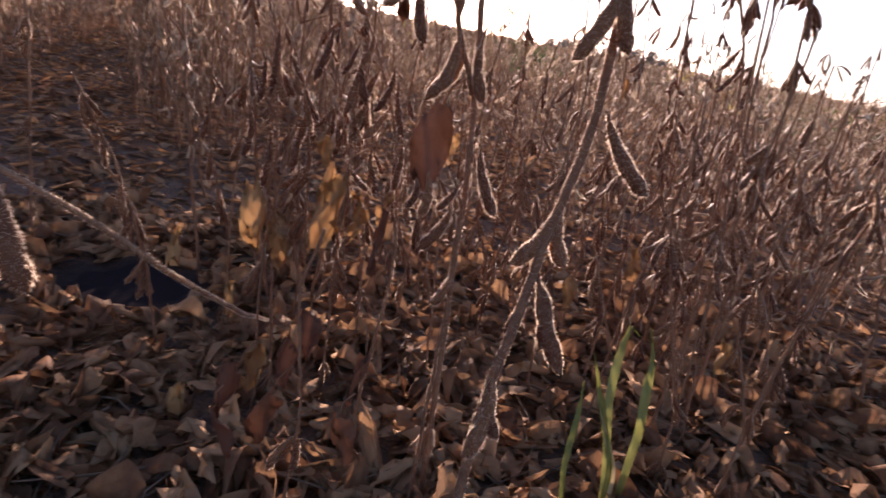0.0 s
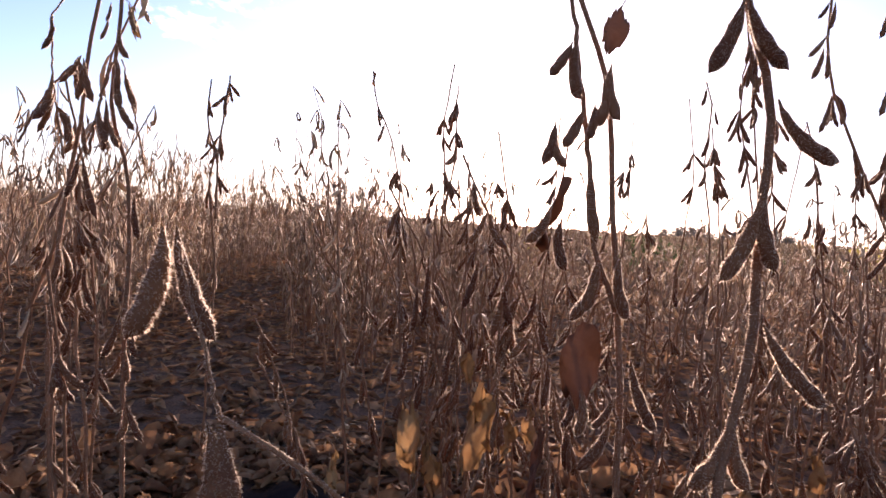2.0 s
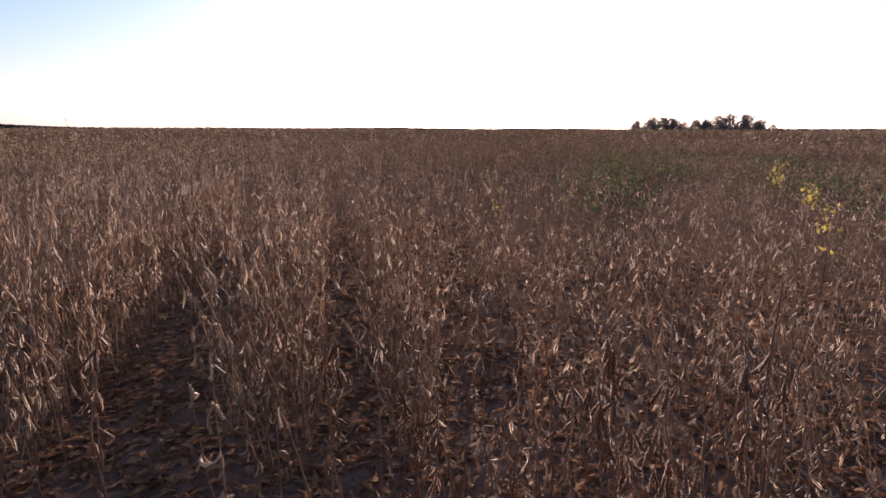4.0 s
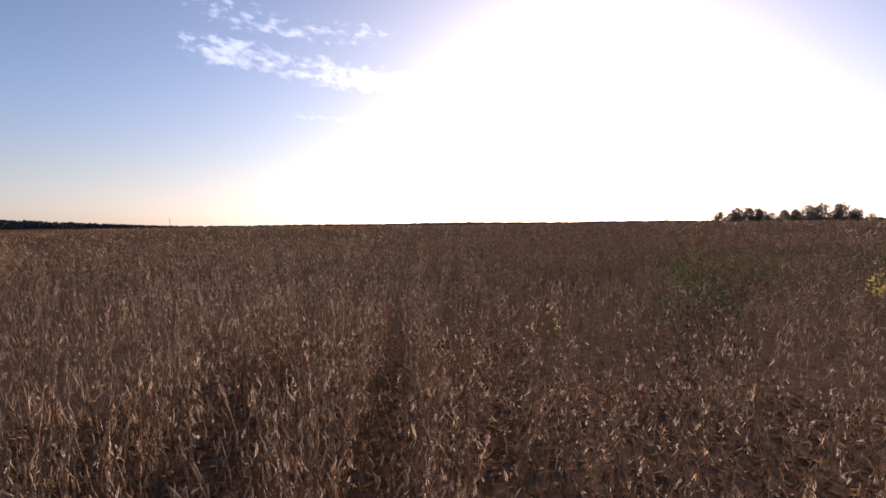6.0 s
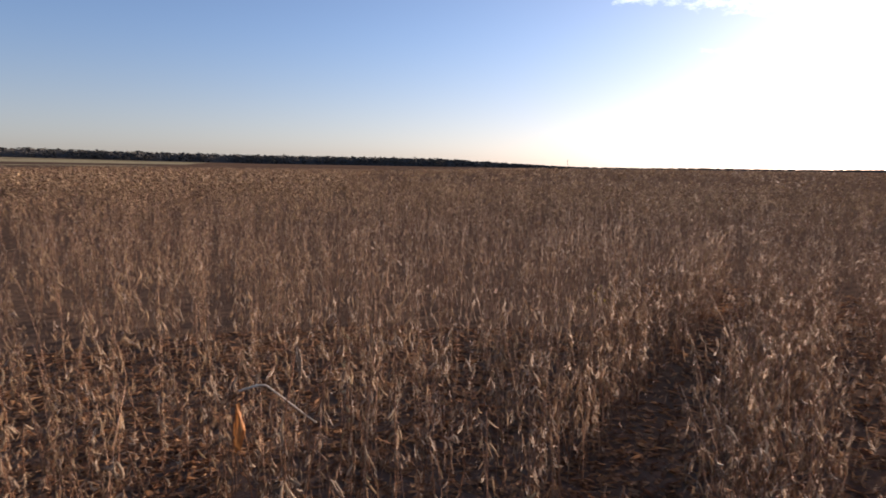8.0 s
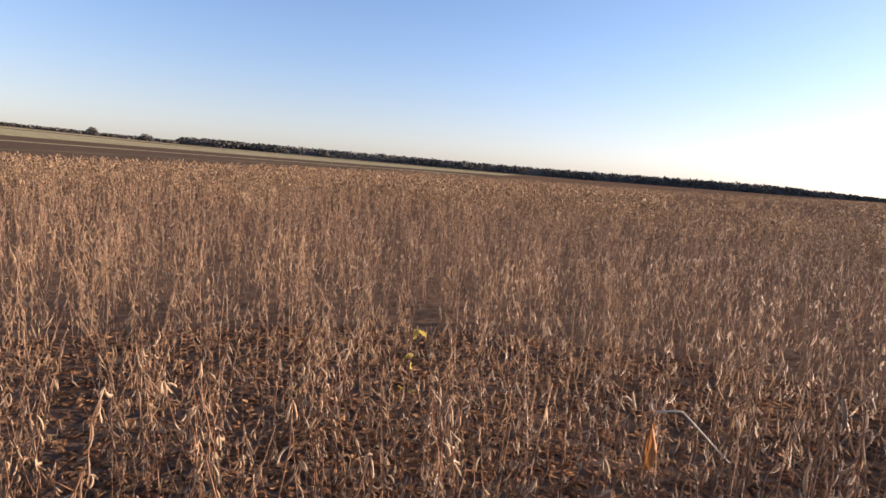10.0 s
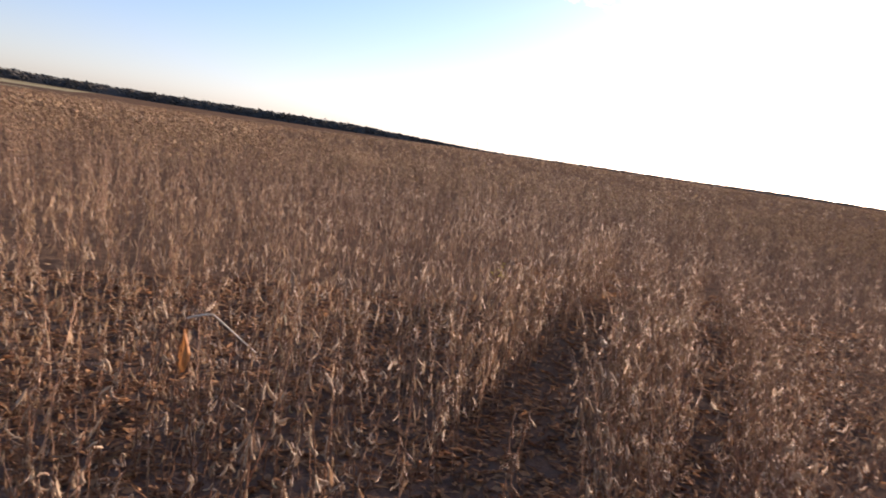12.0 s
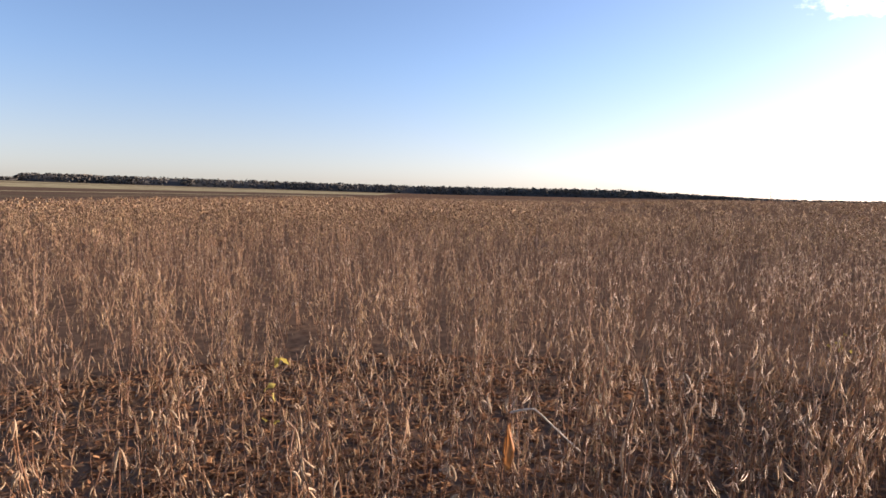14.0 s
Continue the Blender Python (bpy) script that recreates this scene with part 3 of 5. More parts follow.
def near_plant(base, stems, pods, loose=0, seed=0, leaves=(), radius=0.0028, label="", fuzz=2500):
    """A plant close to the walk. stems: runs of control points; pods: (from, to) pairs; loose: more pods at its nodes."""
    r = np.random.default_rng(seed)
    thing = new("soybean_plant")
    thing.location = base
    o = Vector(base)
    for i, ctrl in enumerate(stems):
        ctrl, radius = ctrl if len(ctrl) == 2 else (ctrl, radius)
        pts = curve_points(ctrl, 26)
        pts[1:-1] += r.normal(0, 0.0007, (24, 3))
        stem_part(thing, pts - np.array(o), [radius, radius * 0.9, radius * 0.72], 8, int(fuzz * np.linalg.norm(np.diff(pts, axis=0), axis=1).sum() / 0.8))
        for n in range(loose):
            at = pts[int(r.integers(3, 25))]
            phi = r.uniform(0, 360)
            for q in range(int(r.integers(2, 4))):
                part("pod", (POD_MESHES if fuzz > 2000 else POD_FUZZY if fuzz else POD_PLAIN)[int(r.integers(7))], thing, "", pod_pose(Vector(at) - o, phi + r.uniform(-70, 70), r.uniform(5, 40), r.uniform(0, 360), r.uniform(0.85, 1.1)))
    for a, b, *rest in pods:
        k = int(r.integers(7))
        pool, tips = (POD_MESHES, POD_TIPS) if fuzz > 2000 else (POD_FUZZY, FUZZY_TIPS)
        part("pod", pool[k], thing, "", pod_between(Vector(a) - o, Vector(b) - o, tips[k], *rest))
    for at, size, *dark in leaves:
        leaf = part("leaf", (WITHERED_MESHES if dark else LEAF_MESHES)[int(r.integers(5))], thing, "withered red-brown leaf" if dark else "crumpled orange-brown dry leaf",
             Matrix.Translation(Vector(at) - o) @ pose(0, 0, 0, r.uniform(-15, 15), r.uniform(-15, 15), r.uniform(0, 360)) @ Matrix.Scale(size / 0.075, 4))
        part("petiole", PETIOLE, leaf)
    return tagged(thing, label or "dry brown soybean plant with fuzzy ripe pods on soil", "soybean plant", "soybean plants")


near_plant((0.12, 0.335, 0.0),
           [((0.12, 0.335, -0.01), (0.134, 0.356, 0.264), (0.144, 0.376, 0.336), (0.167, 0.405, 0.41), (0.178, 0.421, 0.446), (0.192, 0.423, 0.502), (0.189, 0.425, 0.548), (0.19, 0.427, 0.611), (0.194, 0.429, 0.673), (0.168, 0.431, 0.742), (0.155, 0.434, 0.83))],
           [((0.194, 0.424, 0.671), (0.235, 0.418, 0.630)), ((0.188, 0.422, 0.608), (0.160, 0.414, 0.544), -1), ((0.190, 0.422, 0.606), (0.198, 0.415, 0.553)),
            ((0.195, 0.419, 0.517), (0.239, 0.413, 0.464)), ((0.176, 0.416, 0.450), (0.148, 0.407, 0.404), -1), ((0.180, 0.416, 0.449), (0.190, 0.410, 0.404)),
            ((0.166, 0.426, 0.738), (0.143, 0.418, 0.684), -1), ((0.170, 0.426, 0.738), (0.197, 0.420, 0.690)),
            ((0.168, 0.400, 0.402), (0.192, 0.372, 0.338)), ((0.166, 0.400, 0.400), (0.175, 0.38, 0.352), -1), ((0.142, 0.372, 0.338), (0.128, 0.352, 0.280), -1), ((0.146, 0.372, 0.336), (0.152, 0.358, 0.292))],
           0, 1, (), 0.0039, "tall dry soybean plant with hairy backlit brown pods", 6000)
near_plant((0.170, 0.595, 0.0),
           [((0.170, 0.595, -0.01), (0.152, 0.596, 0.330), (0.148, 0.604, 0.451), (0.137, 0.611, 0.540), (0.131, 0.618, 0.624), (0.122, 0.625, 0.710), (0.114, 0.630, 0.751), (0.088, 0.636, 0.808), (0.068, 0.641, 0.867)),
            (((0.139, 0.602, 0.496), (0.113, 0.608, 0.561), (0.107, 0.614, 0.623), (0.099, 0.620, 0.685), (0.089, 0.625, 0.737), (0.083, 0.631, 0.789), (0.072, 0.636, 0.836)), 0.003)],
           [((0.078, 0.606, 0.758), (0.057, 0.598, 0.722), -1), ((0.084, 0.606, 0.764), (0.088, 0.598, 0.700)), ((0.110, 0.605, 0.727), (0.105, 0.597, 0.675), -1), ((0.118, 0.606, 0.739), (0.128, 0.598, 0.682)), ((0.093, 0.604, 0.693), (0.075, 0.596, 0.653), -1), ((0.104, 0.604, 0.699), (0.099, 0.597, 0.662), -1), ((0.067, 0.603, 0.679), (0.057, 0.595, 0.635), -1), ((0.069, 0.603, 0.672), (0.080, 0.595, 0.634)), ((0.067, 0.600, 0.595), (0.045, 0.592, 0.558), -1), ((0.080, 0.600, 0.584), (0.086, 0.592, 0.533)), ((0.105, 0.602, 0.636), (0.114, 0.594, 0.562)), ((0.117, 0.599, 0.548), (0.105, 0.591, 0.493), -1), ((0.140, 0.600, 0.551), (0.150, 0.592, 0.490))],
           1, 2, (((0.080, 0.612, 0.628), 0.078, 1), ((0.128, 0.628, 0.804), 0.055, 1)), 0.0036, "tall forked dry soybean plant, pods glowing at the rims", 4000)
near_plant((0.150, 0.575, 0.0),
           [((0.150, 0.575, -0.01), (0.149, 0.581, 0.325), (0.148, 0.586, 0.367), (0.143, 0.592, 0.409), (0.131, 0.596, 0.424))],
           [((0.152, 0.582, 0.454), (0.179, 0.574, 0.387)), ((0.138, 0.580, 0.415), (0.118, 0.573, 0.387), -1), ((0.136, 0.579, 0.393), (0.107, 0.571, 0.346), -1), ((0.107, 0.580, 0.421), (0.104, 0.572, 0.378), -1), ((0.096, 0.579, 0.415), (0.089, 0.572, 0.385), -1)],
           2, 23, (((0.112, 0.601, 0.483), 0.085, 1), ((0.071, 0.596, 0.375), 0.07, 1)), 0.0024, "", 3000)
near_plant((-0.059, 1.064, 0.0),
           [((-0.059, 1.064, -0.010), (-0.056, 0.612, 0.237), (-0.068, 0.508, 0.305), (-0.079, 0.439, 0.353), (-0.090, 0.406, 0.380), (-0.102, 0.395, 0.396), (-0.120, 0.390, 0.410), (-0.140, 0.384, 0.423), (-0.151, 0.381, 0.430), (-0.165, 0.383, 0.436)),
            (((-0.165, 0.383, 0.436), (-0.172, 0.387, 0.448), (-0.178, 0.393, 0.465), (-0.188, 0.400, 0.487), (-0.204, 0.409, 0.516), (-0.216, 0.419, 0.546)), 0.0013)],
           [((-0.168, 0.372, 0.433), (-0.164, 0.352, 0.370), -1, 1.45), ((-0.159, 0.372, 0.433), (-0.136, 0.352, 0.373), 1, 1.35), ((-0.233, 0.430, 0.554), (-0.246, 0.411, 0.475), -1, 1.70), ((-0.223, 0.430, 0.556), (-0.181, 0.408, 0.479), 1, 1.25)],
           0, 3, (), 0.0025, "bent soybean stem arching over the litter with paired pods", 4000)
near_plant((-0.475, 0.700, 0.0),
           [((-0.475, 0.700, -0.01), (-0.486, 0.683, 0.288), (-0.500, 0.691, 0.417), (-0.495, 0.698, 0.502), (-0.491, 0.706, 0.614), (-0.482, 0.711, 0.648), (-0.486, 0.718, 0.715), (-0.486, 0.723, 0.750), (-0.477, 0.729, 0.819), (-0.473, 0.736, 0.882)),
            (((-0.546, 0.694, 0.634), (-0.526, 0.700, 0.683), (-0.504, 0.705, 0.718), (-0.487, 0.710, 0.741)), 0.0016),
            (((-0.490, 0.694, 0.618), (-0.510, 0.700, 0.697), (-0.522, 0.707, 0.789), (-0.509, 0.712, 0.811)), 0.0013)],
           [((-0.513, 0.695, 0.779), (-0.518, 0.688, 0.741), -1), ((-0.508, 0.693, 0.715), (-0.515, 0.685, 0.667), -1), ((-0.475, 0.695, 0.739), (-0.495, 0.687, 0.704), -1), ((-0.479, 0.694, 0.736), (-0.474, 0.687, 0.686), -1), ((-0.472, 0.695, 0.736), (-0.453, 0.687, 0.683)), ((-0.467, 0.692, 0.662), (-0.457, 0.685, 0.623)), ((-0.470, 0.691, 0.623), (-0.480, 0.683, 0.571), -1), ((-0.466, 0.691, 0.624), (-0.440, 0.683, 0.548)), ((-0.513, 0.695, 0.785), (-0.504, 0.689, 0.763)), ((-0.487, 0.687, 0.519), (-0.489, 0.679, 0.471), -1), ((-0.493, 0.684, 0.444), (-0.473, 0.677, 0.400)), ((-0.515, 0.682, 0.391), (-0.493, 0.675, 0.352))],
           2, 4, (((-0.426, 0.712, 0.802), 0.035),), 0.0030, "branched dry soybean plant with many hanging pods", 1900)
near_plant((-0.370, 0.660, 0.0),
           [((-0.370, 0.660, -0.01), (-0.375, 0.644, 0.273), (-0.386, 0.653, 0.418), (-0.386, 0.660, 0.504), (-0.394, 0.667, 0.597), (-0.412, 0.672, 0.640), (-0.429, 0.677, 0.678), (-0.425, 0.684, 0.748), (-0.426, 0.690, 0.807), (-0.429, 0.696, 0.866)),
            (((-0.436, 0.655, 0.621), (-0.429, 0.661, 0.681), (-0.420, 0.667, 0.727)), 0.0018),
            (((-0.373, 0.656, 0.616), (-0.396, 0.663, 0.695), (-0.411, 0.668, 0.731)), 0.0011)],
           [((-0.421, 0.657, 0.771), (-0.425, 0.650, 0.746), -1), ((-0.407, 0.657, 0.763), (-0.392, 0.650, 0.727)), ((-0.397, 0.658, 0.785), (-0.386, 0.651, 0.756)), ((-0.409, 0.655, 0.729), (-0.404, 0.648, 0.690), -1), ((-0.406, 0.655, 0.720), (-0.398, 0.648, 0.671)), ((-0.407, 0.654, 0.687), (-0.380, 0.647, 0.649)), ((-0.418, 0.654, 0.683), (-0.414, 0.646, 0.623), -1), ((-0.414, 0.653, 0.665), (-0.396, 0.646, 0.629)), ((-0.379, 0.651, 0.579), (-0.368, 0.643, 0.531)), ((-0.387, 0.646, 0.447), (-0.401, 0.638, 0.399), -1), ((-0.377, 0.646, 0.448), (-0.363, 0.639, 0.403)), ((-0.376, 0.643, 0.354), (-0.379, 0.636, 0.310), -1), ((-0.374, 0.643, 0.354), (-0.349, 0.636, 0.312)), ((-0.419, 0.657, 0.789), (-0.420, 0.651, 0.766), -1)],
           1, 21, (), 0.0028, "dry soybean plant with pods hanging in tight clusters", 1900)
near_plant((-0.470, 0.760, 0.0),
           [((-0.470, 0.760, -0.01), (-0.475, 0.740, 0.211), (-0.485, 0.748, 0.307), (-0.506, 0.753, 0.376), (-0.515, 0.761, 0.489), (-0.517, 0.769, 0.597), (-0.533, 0.774, 0.625)),
            (((-0.516, 0.740, 0.222), (-0.531, 0.749, 0.368), (-0.541, 0.754, 0.417), (-0.536, 0.761, 0.488), (-0.525, 0.767, 0.532)), 0.0018)],
           [((-0.491, 0.746, 0.492), (-0.475, 0.738, 0.438)), ((-0.493, 0.738, 0.281), (-0.477, 0.731, 0.239)), ((-0.473, 0.740, 0.307), (-0.458, 0.734, 0.296)), ((-0.498, 0.746, 0.491), (-0.503, 0.738, 0.450), -1), ((-0.525, 0.744, 0.462), (-0.514, 0.737, 0.425)), ((-0.521, 0.740, 0.343), (-0.501, 0.733, 0.307))],
           7, 22, (), 0.0024, "", 1800)
near_plant((0.080, 0.720, 0.0),
           [((0.080, 0.720, -0.01), (0.106, 0.713, 0.270), (0.087, 0.722, 0.421), (0.052, 0.729, 0.520), (0.010, 0.735, 0.588), (-0.024, 0.740, 0.657)),
            (((0.044, 0.712, 0.266), (0.033, 0.722, 0.432), (0.037, 0.728, 0.512)), 0.0014),
            (((0.032, 0.715, 0.365), (0.053, 0.724, 0.486), (0.068, 0.730, 0.527)), 0.0012)],
           [((0.010, 0.719, 0.591), (-0.011, 0.711, 0.549), -1), ((0.013, 0.719, 0.586), (0.036, 0.712, 0.547)), ((0.031, 0.717, 0.519), (0.016, 0.709, 0.483), -1), ((0.037, 0.717, 0.513), (0.023, 0.708, 0.439), -1), ((0.046, 0.717, 0.534), (0.035, 0.710, 0.494), -1), ((0.072, 0.717, 0.502), (0.054, 0.709, 0.449), -1), ((0.079, 0.716, 0.489), (0.092, 0.709, 0.425)), ((0.035, 0.716, 0.506), (0.047, 0.709, 0.455)), ((0.093, 0.714, 0.417), (0.088, 0.706, 0.362), -1), ((0.102, 0.713, 0.384), (0.115, 0.705, 0.321)), ((0.003, 0.717, 0.531), (-0.013, 0.708, 0.471), -1)],
           3, 24, (), 0.0022, "slender leaning soybean plant with rimlit pods", 1900)
near_plant((-0.030, 0.780, 0.0),
           [((-0.030, 0.780, -0.01), (-0.044, 0.769, 0.235), (-0.051, 0.778, 0.371), (-0.063, 0.787, 0.530), (-0.097, 0.792, 0.579), (-0.118, 0.797, 0.615)),
            (((-0.003, 0.770, 0.237), (-0.016, 0.780, 0.424), (-0.036, 0.786, 0.488), (-0.055, 0.791, 0.523)), 0.0019)],
           [((-0.060, 0.775, 0.527), (-0.063, 0.766, 0.438), -1), ((-0.055, 0.775, 0.517), (-0.045, 0.766, 0.432)), ((-0.026, 0.772, 0.418), (-0.032, 0.764, 0.351), -1), ((-0.059, 0.771, 0.401), (-0.064, 0.762, 0.327), -1), ((-0.016, 0.772, 0.404), (-0.019, 0.763, 0.334), -1), ((-0.072, 0.774, 0.487), (-0.075, 0.766, 0.430), -1), ((-0.086, 0.771, 0.428), (-0.089, 0.763, 0.365), -1)],
           4, 25, (), 0.0021, "", 1900)
near_plant((-0.55, 1.28, 0.0), [((-0.56, 1.28, -0.01), (-0.55, 1.288, 0.45), (-0.579, 1.293, 0.63), (-0.565, 1.296, 0.703), (-0.592, 1.297, 0.749), (-0.586, 1.301, 0.85)),
                                ((-0.555, 1.285, 0.55), (-0.56, 1.29, 0.68), (-0.545, 1.30, 0.86))], [], 9, 5, (), 0.0026, "", 200)
near_plant((-0.10, 1.29, 0.0), [((-0.10, 1.29, -0.01), (-0.117, 1.297, 0.476), (-0.164, 1.302, 0.654), (-0.194, 1.305, 0.761), (-0.228, 1.307, 0.819), (-0.238, 1.309, 0.89))], [], 11, 6, (((-0.235, 1.309, 0.885), 0.025),), 0.0026, "", 200)
near_plant((-0.07, 1.30, 0.0), [((-0.06, 1.30, -0.01), (-0.069, 1.298, 0.479), (-0.068, 1.304, 0.66), (-0.081, 1.308, 0.78), (-0.065, 1.313, 0.914)),
                                ((-0.065, 1.30, 0.60), (-0.05, 1.31, 0.72), (-0.055, 1.315, 0.87))], [], 9, 7, (), 0.0027, "", 200)
near_plant((0.660, 0.870, 0.0),
           [((0.660, 0.870, -0.01), (0.605, 0.879, 0.437), (0.594, 0.888, 0.581), (0.568, 0.893, 0.637), (0.532, 0.899, 0.720), (0.495, 0.905, 0.797), (0.487, 0.912, 0.880), (0.494, 0.918, 0.940), (0.496, 0.925, 1.008)),
            (((0.566, 0.885, 0.644), (0.574, 0.891, 0.694), (0.581, 0.898, 0.760)), 0.0014)],
           [((0.473, 0.887, 0.872), (0.446, 0.880, 0.838), -1), ((0.471, 0.887, 0.855), (0.453, 0.879, 0.807), -1), ((0.475, 0.887, 0.852), (0.473, 0.879, 0.808), -1), ((0.486, 0.885, 0.788), (0.468, 0.876, 0.732), -1), ((0.490, 0.885, 0.784), (0.495, 0.877, 0.742)), ((0.534, 0.882, 0.686), (0.518, 0.874, 0.644), -1), ((0.538, 0.882, 0.684), (0.537, 0.875, 0.645)), ((0.542, 0.882, 0.683), (0.545, 0.875, 0.652)), ((0.587, 0.879, 0.581), (0.548, 0.871, 0.531), -1), ((0.474, 0.889, 0.920), (0.456, 0.882, 0.893), -1), ((0.482, 0.889, 0.920), (0.473, 0.882, 0.878), -1), ((0.570, 0.884, 0.729), (0.557, 0.876, 0.683), -1), ((0.576, 0.883, 0.701), (0.562, 0.876, 0.667), -1)],
           3, 8, (), 0.0026, "", 1800)
near_plant((0.420, 1.050, 0.0),
           [((0.420, 1.050, -0.01), (0.401, 1.053, 0.389), (0.407, 1.063, 0.554), (0.401, 1.070, 0.623), (0.388, 1.076, 0.701), (0.391, 1.082, 0.761), (0.404, 1.088, 0.802), (0.387, 1.093, 0.851)),
            (((0.474, 1.060, 0.549), (0.472, 1.067, 0.637), (0.462, 1.073, 0.695), (0.443, 1.080, 0.798), (0.448, 1.087, 0.873), (0.462, 1.093, 0.924)), 0.0018)],
           [((0.377, 1.064, 0.834), (0.369, 1.057, 0.799), -1), ((0.395, 1.063, 0.797), (0.400, 1.057, 0.769)), ((0.388, 1.062, 0.757), (0.374, 1.054, 0.712), -1), ((0.383, 1.060, 0.699), (0.372, 1.052, 0.661), -1), ((0.446, 1.069, 0.918), (0.439, 1.061, 0.887), -1), ((0.455, 1.068, 0.907), (0.452, 1.061, 0.857), -1), ((0.435, 1.066, 0.848), (0.436, 1.059, 0.812)), ((0.433, 1.064, 0.779), (0.417, 1.056, 0.741), -1), ((0.435, 1.063, 0.775), (0.440, 1.056, 0.740)), ((0.470, 1.068, 0.874), (0.454, 1.060, 0.826), -1), ((0.463, 1.067, 0.873), (0.465, 1.060, 0.827)), ((0.453, 1.061, 0.703), (0.445, 1.054, 0.663), -1), ((0.470, 1.062, 0.704), (0.462, 1.054, 0.674), -1), ((0.477, 1.062, 0.709), (0.487, 1.055, 0.671))],
           4, 9, (), 0.0021, "", 1500)
near_plant((0.600, 0.740, 0.0),
           [((0.600, 0.740, -0.01), (0.531, 0.749, 0.499), (0.518, 0.759, 0.657), (0.490, 0.766, 0.773), (0.483, 0.773, 0.872), (0.489, 0.780, 0.929))],
           [((0.472, 0.757, 0.865), (0.460, 0.749, 0.825), -1), ((0.479, 0.754, 0.777), (0.466, 0.746, 0.733), -1), ((0.481, 0.754, 0.777), (0.487, 0.747, 0.747))],
           3, 26, (), 0.0021, "", 1500)
near_plant((0.600, 1.000, 0.0),
           [((0.600, 1.000, -0.01), (0.581, 1.007, 0.391), (0.570, 1.016, 0.548), (0.558, 1.022, 0.621), (0.553, 1.030, 0.715), (0.534, 1.035, 0.780)),
            (((0.500, 1.009, 0.497), (0.485, 1.017, 0.626), (0.478, 1.024, 0.701), (0.479, 1.031, 0.795)), 0.0016)],
           [((0.544, 1.013, 0.708), (0.523, 1.005, 0.669), -1), ((0.547, 1.013, 0.704), (0.551, 1.006, 0.671)), ((0.467, 1.014, 0.787), (0.457, 1.007, 0.748), -1), ((0.565, 1.010, 0.612), (0.550, 1.003, 0.575), -1), ((0.536, 1.010, 0.629), (0.527, 1.002, 0.583), -1), ((0.483, 1.012, 0.718), (0.489, 1.005, 0.686))],
           5, 27, (), 0.0020, "", 1500)
near_plant((0.70, 0.98, 0.0), [((0.70, 0.98, -0.01), (0.69, 0.98, 0.45), (0.66, 0.99, 0.70), (0.645, 1.0, 0.95))], [], 14, 10, (), 0.0024, "", 800)
near_plant((0.50, 1.06, 0.0), [((0.50, 1.06, -0.01), (0.50, 1.06, 0.45), (0.47, 1.07, 0.75), (0.44, 1.08, 0.97))], [], 14, 16, (), 0.0022, "", 800)
near_plant((0.80, 1.12, 0.0), [((0.80, 1.12, -0.01), (0.78, 1.12, 0.45), (0.75, 1.13, 0.75), (0.77, 1.14, 1.0))], [], 14, 17, (), 0.0023, "", 800)
near_plant((0.62, 0.78, 0.0), [((0.62, 0.78, -0.01), (0.61, 0.78, 0.45), (0.58, 0.785, 0.70), (0.575, 0.79, 0.88))], [], 13, 18, (), 0.0024, "", 800)
near_plant((0.42, 1.25, 0.0), [((0.42, 1.25, -0.01), (0.41, 1.25, 0.45), (0.44, 1.26, 0.70), (0.42, 1.27, 0.86))], [], 11, 19, (), 0.0020, "", 800)
near_plant((-0.50, 0.78, 0.0), [((-0.50, 0.78, -0.01), (-0.49, 0.78, 0.35), (-0.52, 0.785, 0.60), (-0.56, 0.79, 0.74))], [], 8, 12, (), 0.0021, "", 800)
near_plant((-0.05, 0.74, 0.0), [((-0.05, 0.74, -0.01), (-0.055, 0.742, 0.25), (-0.03, 0.745, 0.42), (-0.01, 0.75, 0.52))], [], 3, 113, (((-0.068, 0.727, 0.342), 0.075), ((0.027, 0.730, 0.370), 0.095), ((-0.040, 0.732, 0.302), 0.07), ((-0.141, 0.715, 0.075), 0.06), ((-0.048, 0.725, 0.14), 0.065), ((-0.096, 0.766, 0.20), 0.055)), 0.0018, "short soybean plant still holding crumpled orange leaves", 800)
near_plant((0.006, 0.548, 0.0), [((0.006, 0.548, -0.01), (0.016, 0.548, 0.16), (0.001, 0.558, 0.30), (0.018, 0.558, 0.36))], [], 3, 31,
           (((-0.047, 0.543, 0.219), 0.060, 1), ((-0.014, 0.535, 0.197), 0.070, 1), ((-0.003, 0.551, 0.249), 0.055, 1), ((0.072, 0.547, 0.240), 0.060, 1), ((0.054, 0.529, 0.181), 0.070, 1), ((-0.064, 0.532, 0.182), 0.065, 1), ((0.013, 0.559, 0.274), 0.050, 1)),
           0.0020, "low soybean plant hung with withered red-brown leaves", 900)
near_plant((0.05, 0.80, 0.0), [((0.04, 0.80, -0.01), (0.035, 0.80, 0.3), (0.05, 0.81, 0.55), (0.02, 0.82, 0.70))], [], 7, 14, (((0.05, 0.79, 0.33), 0.06),), 0.0019, "", 800)
near_plant((0.27, 0.72, 0.0), [((0.27, 0.72, -0.01), (0.28, 0.72, 0.3), (0.30, 0.73, 0.50), (0.29, 0.735, 0.58))], [], 6, 15, (), 0.0019, "", 800)


